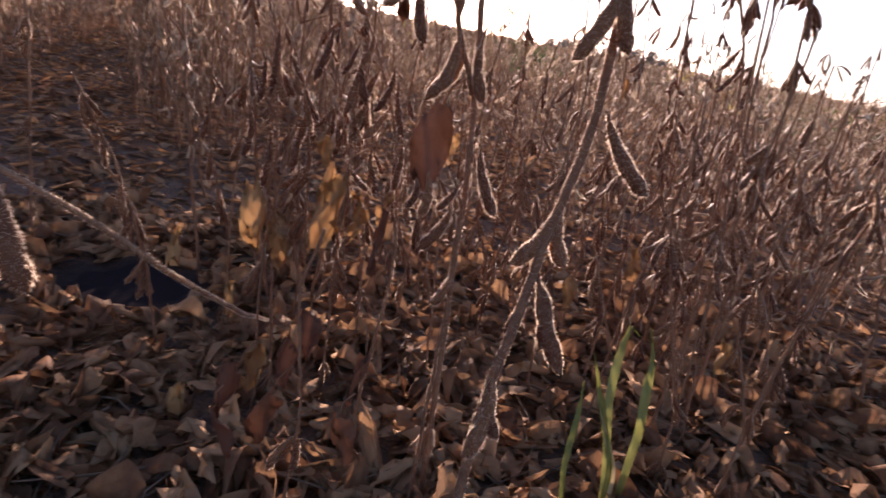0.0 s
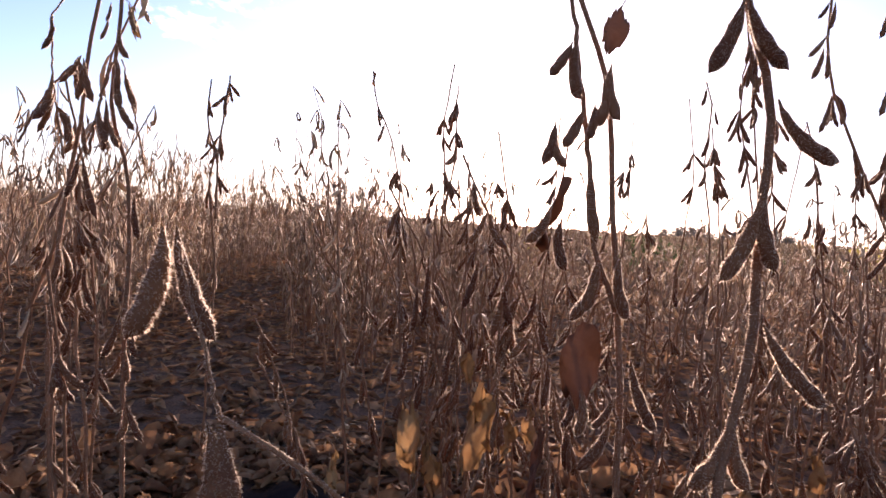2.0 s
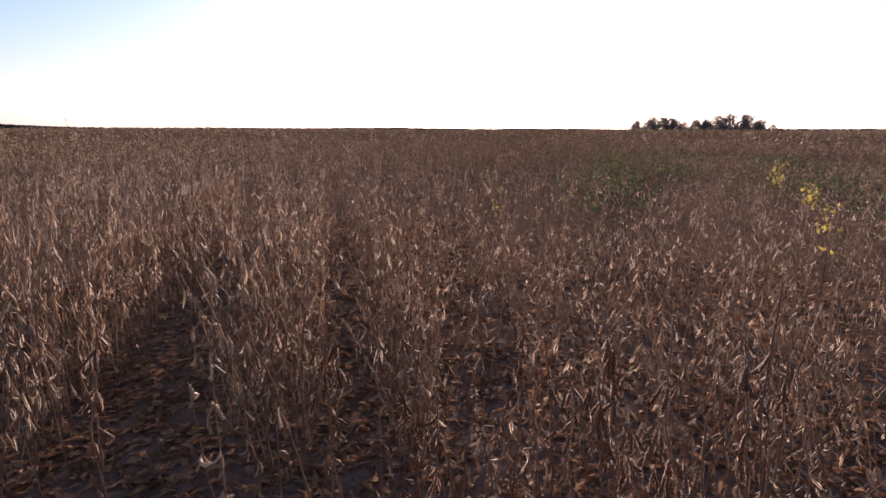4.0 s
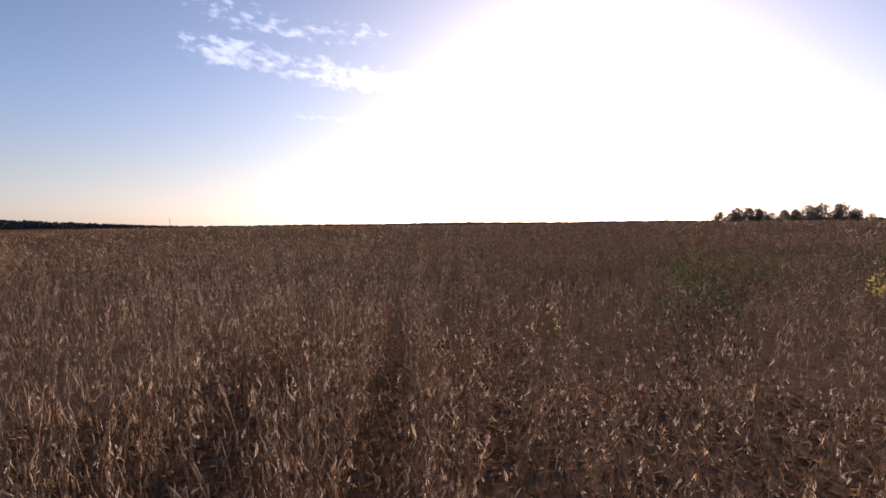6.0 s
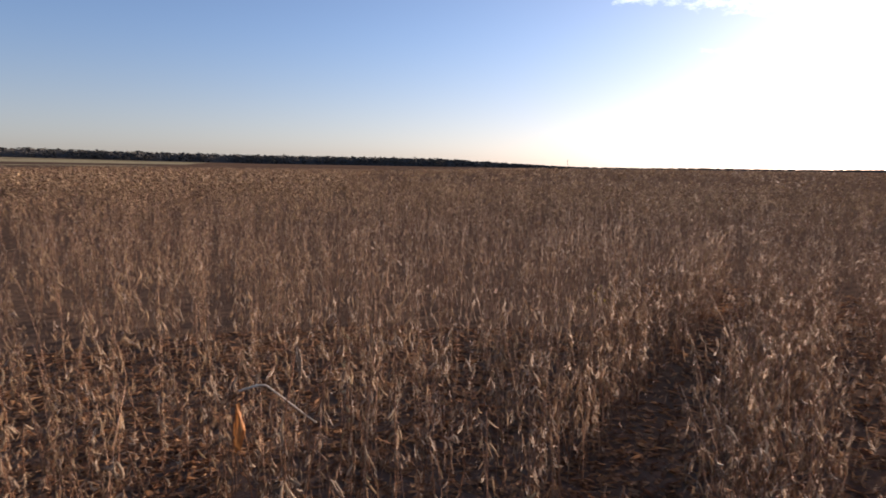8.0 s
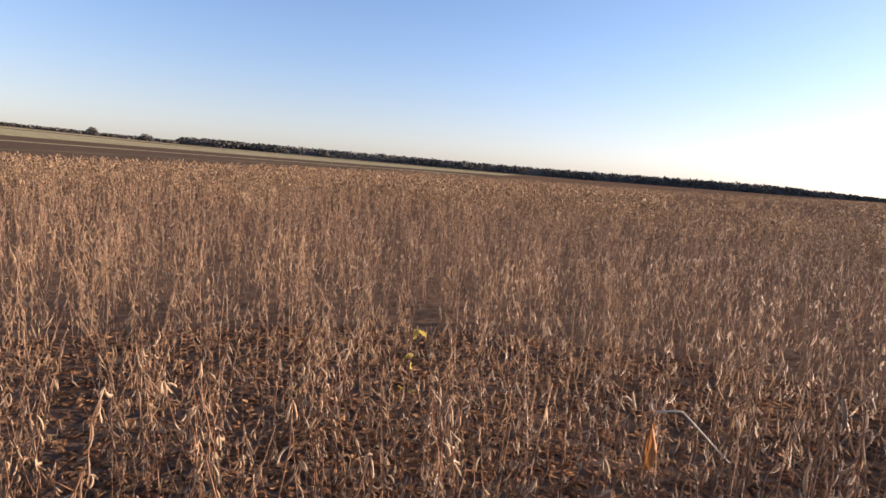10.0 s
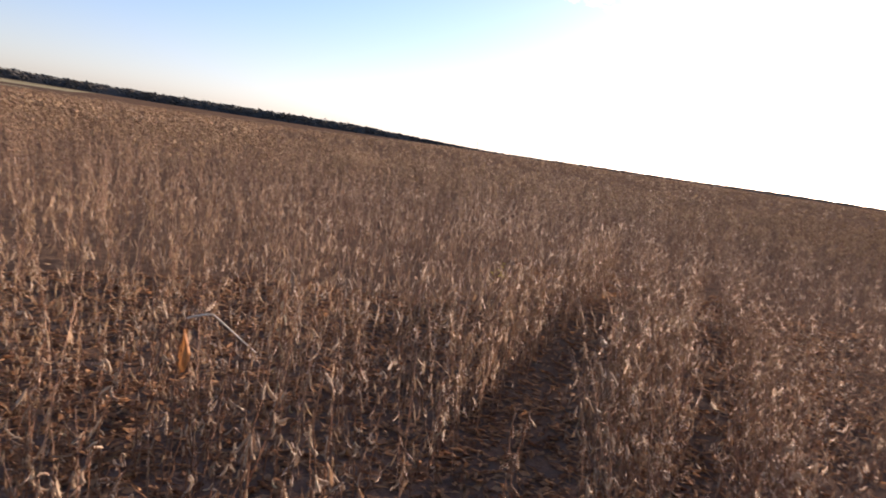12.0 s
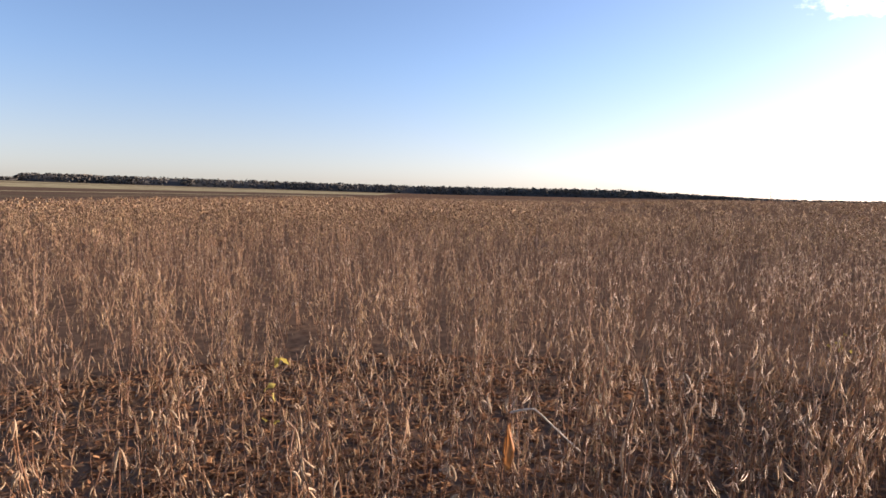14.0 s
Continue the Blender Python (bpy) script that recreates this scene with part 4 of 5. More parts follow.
for n, (px, py, ph) in enumerate([(-0.42, 0.63, 0.50), (-0.55, 0.70, 0.55), (-0.13, 0.96, 0.60), (-0.02, 1.00, 0.66), (0.09, 0.93, 0.54), (0.20, 0.84, 0.46), (0.44, 0.76, 0.50),
                                  (0.52, 0.72, 0.62), (0.31, 1.0, 0.48), (-0.62, 0.92, 0.62), (-0.70, 0.85, 0.66), (0.78, 0.82, 0.70), (0.16, 1.02, 0.50), (-0.20, 0.86, 0.42), (0.66, 0.70, 0.55),
                                  (0.50, 0.64, 0.46), (0.58, 0.80, 0.58), (0.47, 0.86, 0.52), (0.70, 0.88, 0.60), (0.56, 0.60, 0.50), (0.36, 0.82, 0.44), (0.62, 0.96, 0.56), (0.84, 0.94, 0.58)]):
    q = np.random.default_rng(900 + n)
    lx, ly = q.normal(0, 0.03, 2)
    near_plant((px, py, 0.0), [((px, py, -0.01), (px + lx * 0.3, py + ly * 0.3, ph * 0.4), (px + lx + 0.008, py + ly, ph * 0.75), (px + lx * 1.6, py + ly * 1.6, ph)),
                               ((px + lx * 0.2, py, ph * 0.3), (px - 0.04, py + 0.02, ph * 0.55), (px - 0.05 + lx, py + 0.03, ph * 0.85))],
               [], 5, 60 + n, (((px + 0.02, py - 0.01, ph * 0.55), 0.05),) if n in (3, 4, 13, 15, 17, 20) else (), 0.0020, "", 400)


for n, (px, py, ph) in enumerate([(0.02, 1.18, 0.70), (0.14, 1.30, 0.80), (0.22, 1.16, 0.62), (0.33, 1.42, 0.84), (0.55, 1.32, 0.80), (0.66, 1.20, 0.72), (0.88, 1.30, 0.82), (0.98, 1.02, 0.74),
                                  (0.26, 1.62, 0.78), (0.70, 1.55, 0.86), (0.48, 1.60, 0.74), (0.95, 1.55, 0.80), (-0.16, 1.55, 0.72), (0.06, 1.75, 0.80)]):
    q = np.random.default_rng(950 + n)
    lx, ly = q.normal(0, 0.035, 2)
    near_plant((px, py, 0.0), [((px, py, -0.01), (px + lx * 0.3, py + ly * 0.3, ph * 0.4), (px + lx + 0.01, py + ly, ph * 0.75), (px + lx * 1.6, py + ly * 1.6, ph))],
               [], 10, 80 + n, (((px + 0.02, py - 0.01, ph * 0.6), 0.05),) if n in (2, 5, 9) else (), 0.0021, "", 300)


def soya_prototype(seed, height, nodes=11, leaf=False):
    """A plant with a zigzag stem, pods in clusters at its nodes, and bare petioles."""
    r = np.random.default_rng(seed)
    thing = new("soybean_plant")
    z = np.linspace(0, height, nodes + 2)
    zig = np.where(np.arange(nodes + 2) % 2, 1, -1) * 0.006
    lean = r.normal(0, 0.05, 2)
    a = r.uniform(0, 6.28)
    pts = np.stack([zig * math.cos(a) + lean[0] * (z / height) ** 2, zig * math.sin(a) + lean[1] * (z / height) ** 2, z], 1)
    pts[0, 2] = -0.015
    s = Soup().add(*tube(pts, [0.0036, 0.0026, 0.0013], 5))
    tips = []
    for b in range(int(r.integers(1, 4))):
        k = int(r.integers(2, nodes - 2))
        p = r.uniform(0, 6.28)
        out = np.array([math.cos(p), math.sin(p), 0])
        top = pts[k] + out * r.uniform(0.05, 0.12) + np.array([0, 0, r.uniform(0.12, 0.28)])
        run = curve_points([pts[k], pts[k] + out * 0.05 + [0, 0, 0.04], top], 6)
        s.add(*tube(run, [0.0018, 0.001], 4))
        tips += [run[3], run[5]]
    for b in range(2):
        k = int(r.integers(3, nodes))
        p = r.uniform(0, 6.28)
        out = np.array([math.cos(p), math.sin(p), 0])
        s.add(*tube([pts[k], pts[k] + out * 0.06 + [0, 0, 0.02], pts[k] + out * 0.14 - [0, 0, r.uniform(0.0, 0.08)]], [0.0011, 0.0006], 3))
    part("stem", s.mesh("stem", [STEM]), thing)
    for at in list(pts[2:]) + tips:
        for q in range(int(r.integers(1, 4))):
            part("pod", POD_PLAIN[int(r.integers(10))] if r.random() < 0.985 else POD_BLEACHED[int(r.integers(4))], thing, "", pod_pose(at, r.uniform(0, 360), r.uniform(8, 48) if r.random() < 0.9 else r.uniform(48, 80), r.uniform(0, 360), r.uniform(0.8, 1.15)))
    if leaf:
        for _ in range(2):
            at = pts[int(r.integers(2, nodes))]
            v, f = leaf_shape(r, r.uniform(0.035, 0.055), 5, 4, 1.4)
            part("leaf", Soup().add(v, f).mesh("leaf", [LEAF_FIELD]), thing, "dry brown leaf", Matrix.Translation(at) @ pose(0, 0, 0, 0, 30, r.uniform(0, 360)))
    return tagged(thing, "dry brown soybean plant hung with ripe pods", "soybean plant", "soybean plants")


def scatter_spots(seed, r0, r1, az0, az1, density, gap=0.0, clumped=False):
    """Random spots in a sector, kept out of the bare strips and inside the field; clumped: in bunches with thin places between."""
    g = np.random.default_rng(seed)
    n = int(density * radians(az1 - az0) / 2 * (r1 * r1 - r0 * r0))
    r = np.sqrt(g.uniform(r0 * r0, r1 * r1, n))
    a = np.radians(g.uniform(az0, az1, n))
    x, y = -np.sin(a) * r, np.cos(a) * r
    ok = (gap_clear(x, y) > gap + g.normal(0, 0.03, n)) & (past_edge(x, y) < g.normal(-1, 0.6, n))
    if clumped:
        ok &= patchiness(x, y, 0.55, 77) > g.uniform(0.28, 0.62, n)
    return x[ok], y[ok]


def counted_plants():
    protos = [soya_prototype(40 + i, 0.62, 8 + i % 3, i == 2) for i in range(7)]
    g = np.random.default_rng(77)
    x1, y1 = scatter_spots(21, 1.0, 3.2, -58, 132, 44, clumped=True)
    far_enough = np.hypot(x1, y1) > 1.05
    x1, y1 = x1[far_enough], y1[far_enough]
    order = np.argsort(np.hypot(x1, y1))[:200]
    used = []
    for n, i in enumerate(order):
        h = float(stand_height(x1[i], y1[i])) * g.uniform(0.8, 1.25)
        m = Matrix.Translation((x1[i], y1[i], float(ground_height(x1[i], y1[i])))) @ pose(0, 0, 0, g.normal(0, 7), g.normal(0, 7), g.uniform(0, 360)) @ Matrix.Diagonal((1, 1, h / 0.62, 1))
        if n < 7:
            protos[n].matrix_basis = m
        else:
            copy_thing(protos[int(g.integers(7))], m)
        used.append(math.hypot(x1[i], y1[i]))
    return used[-1]


COUNTED_TO = counted_plants()

# ---- the rest of the field ----


def folded_blade(length, width, bend):
    """A small pod far off: a slim closed wedge."""
    v = [(0, 0, 0), (-width / 2, width * 0.3, -length * 0.5), (width / 2, width * 0.3, -length * 0.5), (bend * length, 0, -length)]
    return np.array(v), np.array([(0, 1, 3), (0, 3, 2), (0, 2, 1), (1, 2, 3)])


def rim_light_hairs(length, width, bend, reach):
    """Pale hair fringes along both seams of a field pod, standing in for its sunlit rims."""
    def at(t, out):
        return (bend * length * t * t + out, 0.0, -length * t)
    v, f = [], []
    for side in (-1, 1):
        k = len(v)
        v += [at(0.08, side * width * 0.1), at(0.42, side * width * 0.45), at(0.42, side * (width * 0.5 + reach)),
              at(0.74, side * width * 0.45), at(0.74, side * (width * 0.5 + reach)), at(1.0, 0.0)]
        f += [(k, k + 1, k + 2), (k + 1, k + 3, k + 2), (k + 2, k + 3, k + 4), (k + 3, k + 5, k + 4)]
    return np.array(v), np.array(f)


def field_template(seed, pods, seg, mid, stem_seg, leaf=0.12, pod_len=0.052, pod_wide=0.0072, branch=True, fringe=0.0):
    """A cheap plant 0.62 m high: slots 0 pods, 1 stem, 2 leaf, 3 hair of the bright rims."""
    r = np.random.default_rng(seed)
    s = Soup()
    lean = r.normal(0, 0.09, 2)
    z = np.linspace(-0.01, 0.62, max(stem_seg, 1) + 1)
    path = np.stack([lean[0] * (z / 0.62) ** 2 + r.normal(0, 0.004, len(z)), lean[1] * (z / 0.62) ** 2, z], 1)
    if stem_seg:
        s.add(*tube(path, [0.0026, 0.0013], 3), 1)
    else:
        v, f = spindle(0.6, 0.012, 0.0, 3, 1)
        s.add(v + [0, 0, 0.6], f, 1)
    for _ in range(pods):
        h = r.uniform(0.12, 1.0) ** 0.8
        at = np.array([np.interp(h * 0.62, z, path[:, k]) for k in range(3)])
        if branch and r.random() < 0.5:
            p = r.uniform(0, 6.28)
            at = at + np.array([math.cos(p), math.sin(p), 0]) * r.uniform(0.02, 0.11)
        size = pod_len * r.uniform(0.8, 1.2), pod_wide * r.uniform(0.85, 1.15), r.uniform(-0.55, 0.6)
        v, f = spindle(*size, seg, mid) if mid else folded_blade(*size)
        hang = pod_pose(at, r.uniform(0, 360), r.uniform(4, 32) if r.random() < 0.92 else r.uniform(32, 65), r.uniform(0, 360))
        s.add(turned(v, hang), f, 0)
        # some pods get pale fins that imitate light on their rims
        if fringe and r.random() < 0.3:
            v, f = rim_light_hairs(*size, fringe)
            s.add(turned(v, hang), f, 3)
    if r.random() < leaf:
        v, f = leaf_shape(r, r.uniform(0.03, 0.05), 4, 4, 1.6)
        s.add(turned(v, Matrix.Translation(path[int(r.integers(1, stem_seg + 1))]) @ pose(0, 0, 0, 0, 30, r.uniform(0, 360))), f, 2)
    return s.arrays()


def planted(name, templates, x, y, seed, label, mats, height=True, wide=1.0, vary=(0.8, 1.25), category="soybean plants"):
    """Many plants joined into one mesh."""
    g = np.random.default_rng(seed)
    pick = g.integers(len(templates), size=len(x))
    V, Fs, M, count = [], [], [], 0
    h = (stand_height(x, y) if height else np.full(len(x), 0.62)) * g.uniform(*vary, len(x)) / 0.62
    z = ground_height(x, y)
    rot = g.uniform(0, 6.28, len(x))
    tilt = g.normal(0, 0.12, (len(x), 2))
    for k, (v, f, m) in enumerate(templates):
        idx = np.where(pick == k)[0]
        if not len(idx):
            continue
        c, s = np.cos(rot[idx])[:, None], np.sin(rot[idx])[:, None]
        px = (v[:, 0] * c - v[:, 1] * s) * wide + v[:, 2] * tilt[idx, :1]
        py = (v[:, 0] * s + v[:, 1] * c) * wide + v[:, 2] * tilt[idx, 1:]
        pz = v[:, 2] * h[idx][:, None]
        p = np.stack([px + x[idx][:, None], py + y[idx][:, None], pz + z[idx][:, None]], -1)
        V.append(p.reshape(-1, 3))
        Fs.append((f[None] + (np.arange(len(idx)) * len(v))[:, None, None]).reshape(-1, 3) + count)
        M.append(np.tile(m, len(idx)))
        count += len(idx) * len(v)
    ob = new(name, mesh_of(name, np.concatenate(V), np.concatenate(Fs), mats, np.concatenate(M), True))
    return tagged(ob, label, category, kind="stuff")


FIELD_MATS = [POD_FIELD, STEM_FIELD, LEAF_FIELD, HAIR]
near_templates = [field_template(200 + i, 26, 3, 2, 5, fringe=0.0008) for i in range(14)]
fx, fy = scatter_spots(31, COUNTED_TO, 7.0, -58, 132, 27, clumped=True)
ex, ey = scatter_spots(38, 1.8, 6.0, -58, 6, 13)
bx, by = scatter_spots(40, 1.3, COUNTED_TO + 1.0, 28, 132, 22, clumped=True)
cx, cy = scatter_spots(41, 1.3, COUNTED_TO, -58, 28, 11, clumped=True)
fx, fy = np.r_[fx, ex, bx, cx], np.r_[fy, ey, by, cy]
planted("soybean_field_near", near_templates, fx, fy, 1, "dense standing dry soybeans, brown pods on thin stems", FIELD_MATS)
g = np.random.default_rng(123)
rx, ry = g.uniform(-2.6, 0.4, 9000), g.uniform(2.1, 8.0, 9000)
rim = gap_clear(rx, ry)
keep = (rim > 0.02) & (rim < 0.24) & (g.random(9000) < 0.20)
planted("soybean_rows", near_templates, rx[keep], ry[keep], 12, "dense soybean rows lining the bare wheel tracks", FIELD_MATS)
mid_templates = [field_template(240 + i, 12, 3, 1, 2, 0.1, 0.058, 0.0098, fringe=0.0005) for i in range(12)]
fx, fy = scatter_spots(32, 7.0, 14.0, -55, 135, 13)
planted("soybean_field_middle", mid_templates, fx, fy, 2, "standing brown soybeans further across the field", FIELD_MATS)
fx, fy = scatter_spots(33, 0.9, 6.0, 132, 302, 13)
planted("soybean_field_behind", mid_templates, fx, fy, 3, "standing brown soybeans behind the walk", FIELD_MATS)
far_templates = [field_template(280 + i, 13, 3, 0, 0, 0.0, 0.085, 0.018) for i in range(10)]
fx, fy = scatter_spots(34, 14.0, 24.0, -50, 138, 7.5)
planted("soybean_field_far", far_templates, fx, fy, 4, "distant brown soybean stand", FIELD_MATS)
farther_templates = [field_template(295 + i, 10, 3, 0, 0, 0.0, 0.12, 0.030) for i in range(10)]
fx, fy = scatter_spots(37, 24.0, 40.0, -50, 138, 3.8)
planted("soybean_field_farther", farther_templates, fx, fy, 14, "brown soybean stand far across the field", FIELD_MATS)
fx, fy = scatter_spots(39, 6.0, 18.0, 132, 302, 3.5)
planted("soybean_field_behind_far", farther_templates, fx, fy, 15, "brown soybean stand running on behind the walk", FIELD_MATS)
edge_templates = [field_template(310 + i, 5, 3, 0, 0, 0.0, 0.19, 0.055) for i in range(8)]
fx, fy = scatter_spots(35, 40.0, 160.0, -50, 112, 0.28)
ex, ey = scatter_spots(36, 30.0, 90.0, 50, 135, 0.9)
fx, fy = np.r_[fx, ex], np.r_[fy, ey]
planted("soybean_field_distance", edge_templates, fx, fy, 5, "soybean field running to the skyline", FIELD_MATS, wide=2.0)


def yellow_plants():
    """A few plants that kept yellow leaves, and low green weeds in the hollow."""
    g = np.random.default_rng(9)
    spots = [(5.28, 9.4, 20, 0.75), (4.37, 6.95, 14, 0.66), (4.45, 7.2, 12, 0.72), (3.73, 5.66, 8, 0.6), (3.13, 4.69, 6, 0.55), (0.73, 6.88, 5, 0.62), (-2.62, 5.09, 4, 0.6), (-2.77, 0.56, 3, 0.82)]
    for x, y, leaves, height in spots:
        thing = new("yellow_soybean_plant")
        thing.location = (x, y, float(ground_height(x, y)))
        part("stem", Soup().add(*tube([(0, 0, -0.02), (0.01, 0, height * 0.5), (-0.01, 0.02, height)], [0.004, 0.002], 5)).mesh("stem", [STEM]), thing)
        for _ in range(leaves * 2):
            v, f = leaf_shape(g, g.uniform(0.035, 0.058), 5, 4, 1.2)
            part("leaf", Soup().add(v, f).mesh("leaf", [YELLOW]), thing, "", Matrix.Translation((g.normal(0, 0.055), g.normal(0, 0.055), height * g.uniform(0.62, 1.05))) @ pose(0, 0, 0, g.uniform(-60, 60), g.uniform(-60, 60), g.uniform(0, 360)))
        tagged(thing, "late soybean plant that kept bright yellow leaves", "soybean plant", "yellow soybean plants")
    weeds = []
    for i in range(6):
        s = Soup()
        for _ in range(14):
            v, f = leaf_shape(g, g.uniform(0.05, 0.09), 3, 3, 0.9)
            s.add(turned(v, Matrix.Translation((g.normal(0, 0.13), g.normal(0, 0.13), g.uniform(0.1, 0.60))) @ pose(0, 0, 0, g.uniform(-70, 70), g.uniform(-70, 70), g.uniform(0, 360))), f)
        weeds.append(s.arrays())
    n = 900
    r, a = np.sqrt(g.uniform(64, 27 * 27, n)), np.radians(g.uniform(-46, -14, n))
    x, y = -np.sin(a) * r, np.cos(a) * r
    keep = patchiness(x, y, 7.0, 4) > 0.45
    planted("green_weeds", weeds, x[keep], y[keep], 6, "dark green weeds among the low soybeans", [WEED], category="weeds")


yellow_plants()


def broken_stalk(base, ctrl, name_label, radius=0.004):
    """A bleached stalk standing out of the crop."""
    thing = new("broken_stalk")
    thing.location = base
    run = np.array(ctrl) - np.array(base)
    part("stem", Soup().add(*tube(curve_points(run[:4], 10), [radius * 0.6, radius * 0.5], 6)).mesh("stem", [STEM]), thing)
    part("broken_top", Soup().add(*tube(curve_points(run[3:], 14), [radius * 0.8, radius * 0.55], 6)).mesh("broken_top", [BLEACHED]), thing, "bleached snapped top")
    tagged(thing, name_label, "dead stalk")


broken_stalk((-1.72, 1.00, 0.0), [(-1.72, 1.00, -0.02), (-1.70, 1.02, 0.40), (-1.712, 1.045, 0.78), (-1.697, 1.056, 0.829), (-1.692, 1.064, 0.833), (-1.668, 1.122, 0.842), (-1.662, 1.13, 0.841), (-1.604, 1.226, 0.736), (-1.58, 1.26, 0.70)], "bleached bent stalk standing among soybeans", 0.0048)
leafy = near_plant((-1.71, 1.03, 0.0), [((-1.71, 1.03, -0.01), (-1.70, 1.035, 0.4), (-1.70, 1.048, 0.81))], [], 4, 71, (), 0.002, "soybean plant holding one long orange leaf", 0)
near_plant((-3.01, -0.53, 0.0),
           [((-3.01, -0.53, -0.01), (-2.98, -0.53, 0.35), (-3.01, -0.50, 0.80)), ((-3.01, -0.53, 0.02), (-3.05, -0.50, 0.30), (-3.05, -0.57, 0.70)),
            ((-3.01, -0.53, 0.02), (-2.96, -0.57, 0.30), (-2.96, -0.47, 0.66)), ((-3.01, -0.53, 0.02), (-2.98, -0.47, 0.34), (-2.98, -0.47, 0.74))],
           [], 10, 73, (((-3.01, -0.53, 0.46), 0.07), ((-2.98, -0.50, 0.60), 0.05)), 0.0022, "bushy tan soybean plant crowded with curled pods", 0)
lv, lf = leaf_shape(np.random.default_rng(72), 0.15, 16, 9, 0.7, 0.15)
part("leaf", Soup().add(lv, lf).mesh("leaf", [ORANGE_LEAF]), leafy, "long hanging orange leaf", Matrix.Translation((0.016, 0.02, 0.79)) @ pose(0, 0, 0, 0, 0, 45))
pale = near_plant((-1.74, 1.50, 0.0), [((-1.74, 1.50, -0.01), (-1.72, 1.50, 0.5), (-1.72, 1.50, 0.93))], [], 8, 72, (), 0.0022, "tall pale soybean plant standing above the rest", 0)
for n in range(9):
    part("pod", POD_BLEACHED[n % 4], pale, "bleached pod", pod_pose(Vector((0.018, 0, 0.93 - n * 0.055)), n * 137, 18 + n * 17 % 40, n * 80, 0.9))

# ---- litter on the soil ----


def build_litter():
    g = np.random.default_rng(5)
    def fallen(count, nu, nv):
        made = []
        for i in range(count):
            v, f = leaf_shape(g, g.uniform(0.04, 0.08), nu, nv, g.uniform(1.2, 2.3), g.uniform(0.24, 0.44))
            v = v - v.mean(0)
            v = turned(v, pose(0, 0, 0, 90 + g.normal(0, 28), g.normal(0, 28), 0))
            v[:, 2] -= v[:, 2].min() + 0.002 - (i % 3) * 0.008
            made.append((v, f, np.zeros(len(f), int)))
        return made

    def spread(sectors):
        xs, ys = [], []
        for seed, r0, r1, az0, az1, d in sectors:
            q = np.random.default_rng(60 + seed)
            n = int(d * radians(az1 - az0) / 2 * (r1 * r1 - r0 * r0))
            r, a = np.sqrt(q.uniform(r0 * r0, r1 * r1, n)), np.radians(q.uniform(az0, az1, n))
            x, y = -np.sin(a) * r, np.cos(a) * r
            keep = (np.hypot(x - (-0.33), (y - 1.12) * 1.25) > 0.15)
            xs.append(x[keep])
            ys.append(y[keep])
        return np.concatenate(xs), np.concatenate(ys)

    x, y = spread([(1, 0.25, 1.6, -54, 62, 1400)])
    planted("leaf_litter", fallen(24, 6, 5), x, y, 7, "fallen curled grey-brown soybean leaves covering the soil", [LITTER], False, 1.05, (0.35, 0.9), "leaf litter")
    x, y = spread([(4, 1.6, 3.6, -52, 60, 620), (2, 3.6, 9, -4, 26, 300), (3, 1.0, 3.6, 60, 132, 900), (6, 0.4, 3.0, 132, 302, 60), (7, 3.6, 6.4, -52, -4, 170), (5, 3.6, 5.8, 26, 132, 520)])
    planted("leaf_litter_far", fallen(16, 4, 3), x, y, 9, "brown leaf litter on the soil between the rows", [LITTER], False, 1.0, (0.15, 0.45), "leaf litter")
    sticks = []
    for i in range(8):
        run = curve_points([(-0.09, 0, 0.012), (0, g.normal(0, 0.012), 0.02), (g.uniform(0.05, 0.12), g.normal(0, 0.02), 0.014)], 5)
        v, f = tube(run, [0.0013, 0.0007], 3)
        sticks.append((v, f, np.zeros(len(f), int)))
    q = np.random.default_rng(90)
    r, a = np.r_[np.sqrt(q.uniform(0.1, 14, 700)), np.sqrt(q.uniform(0.07, 2.6, 400))], np.radians(q.uniform(-52, 70, 1100))
    tx, ty = -np.sin(a) * r, np.cos(a) * r
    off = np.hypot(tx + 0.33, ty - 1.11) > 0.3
    planted("fallen_twigs", sticks, tx[off], ty[off], 8, "fallen dry petioles and twigs on the leaf litter", [TWIG], False, 1.0, (0.8, 1.8), "twigs")


build_litter()


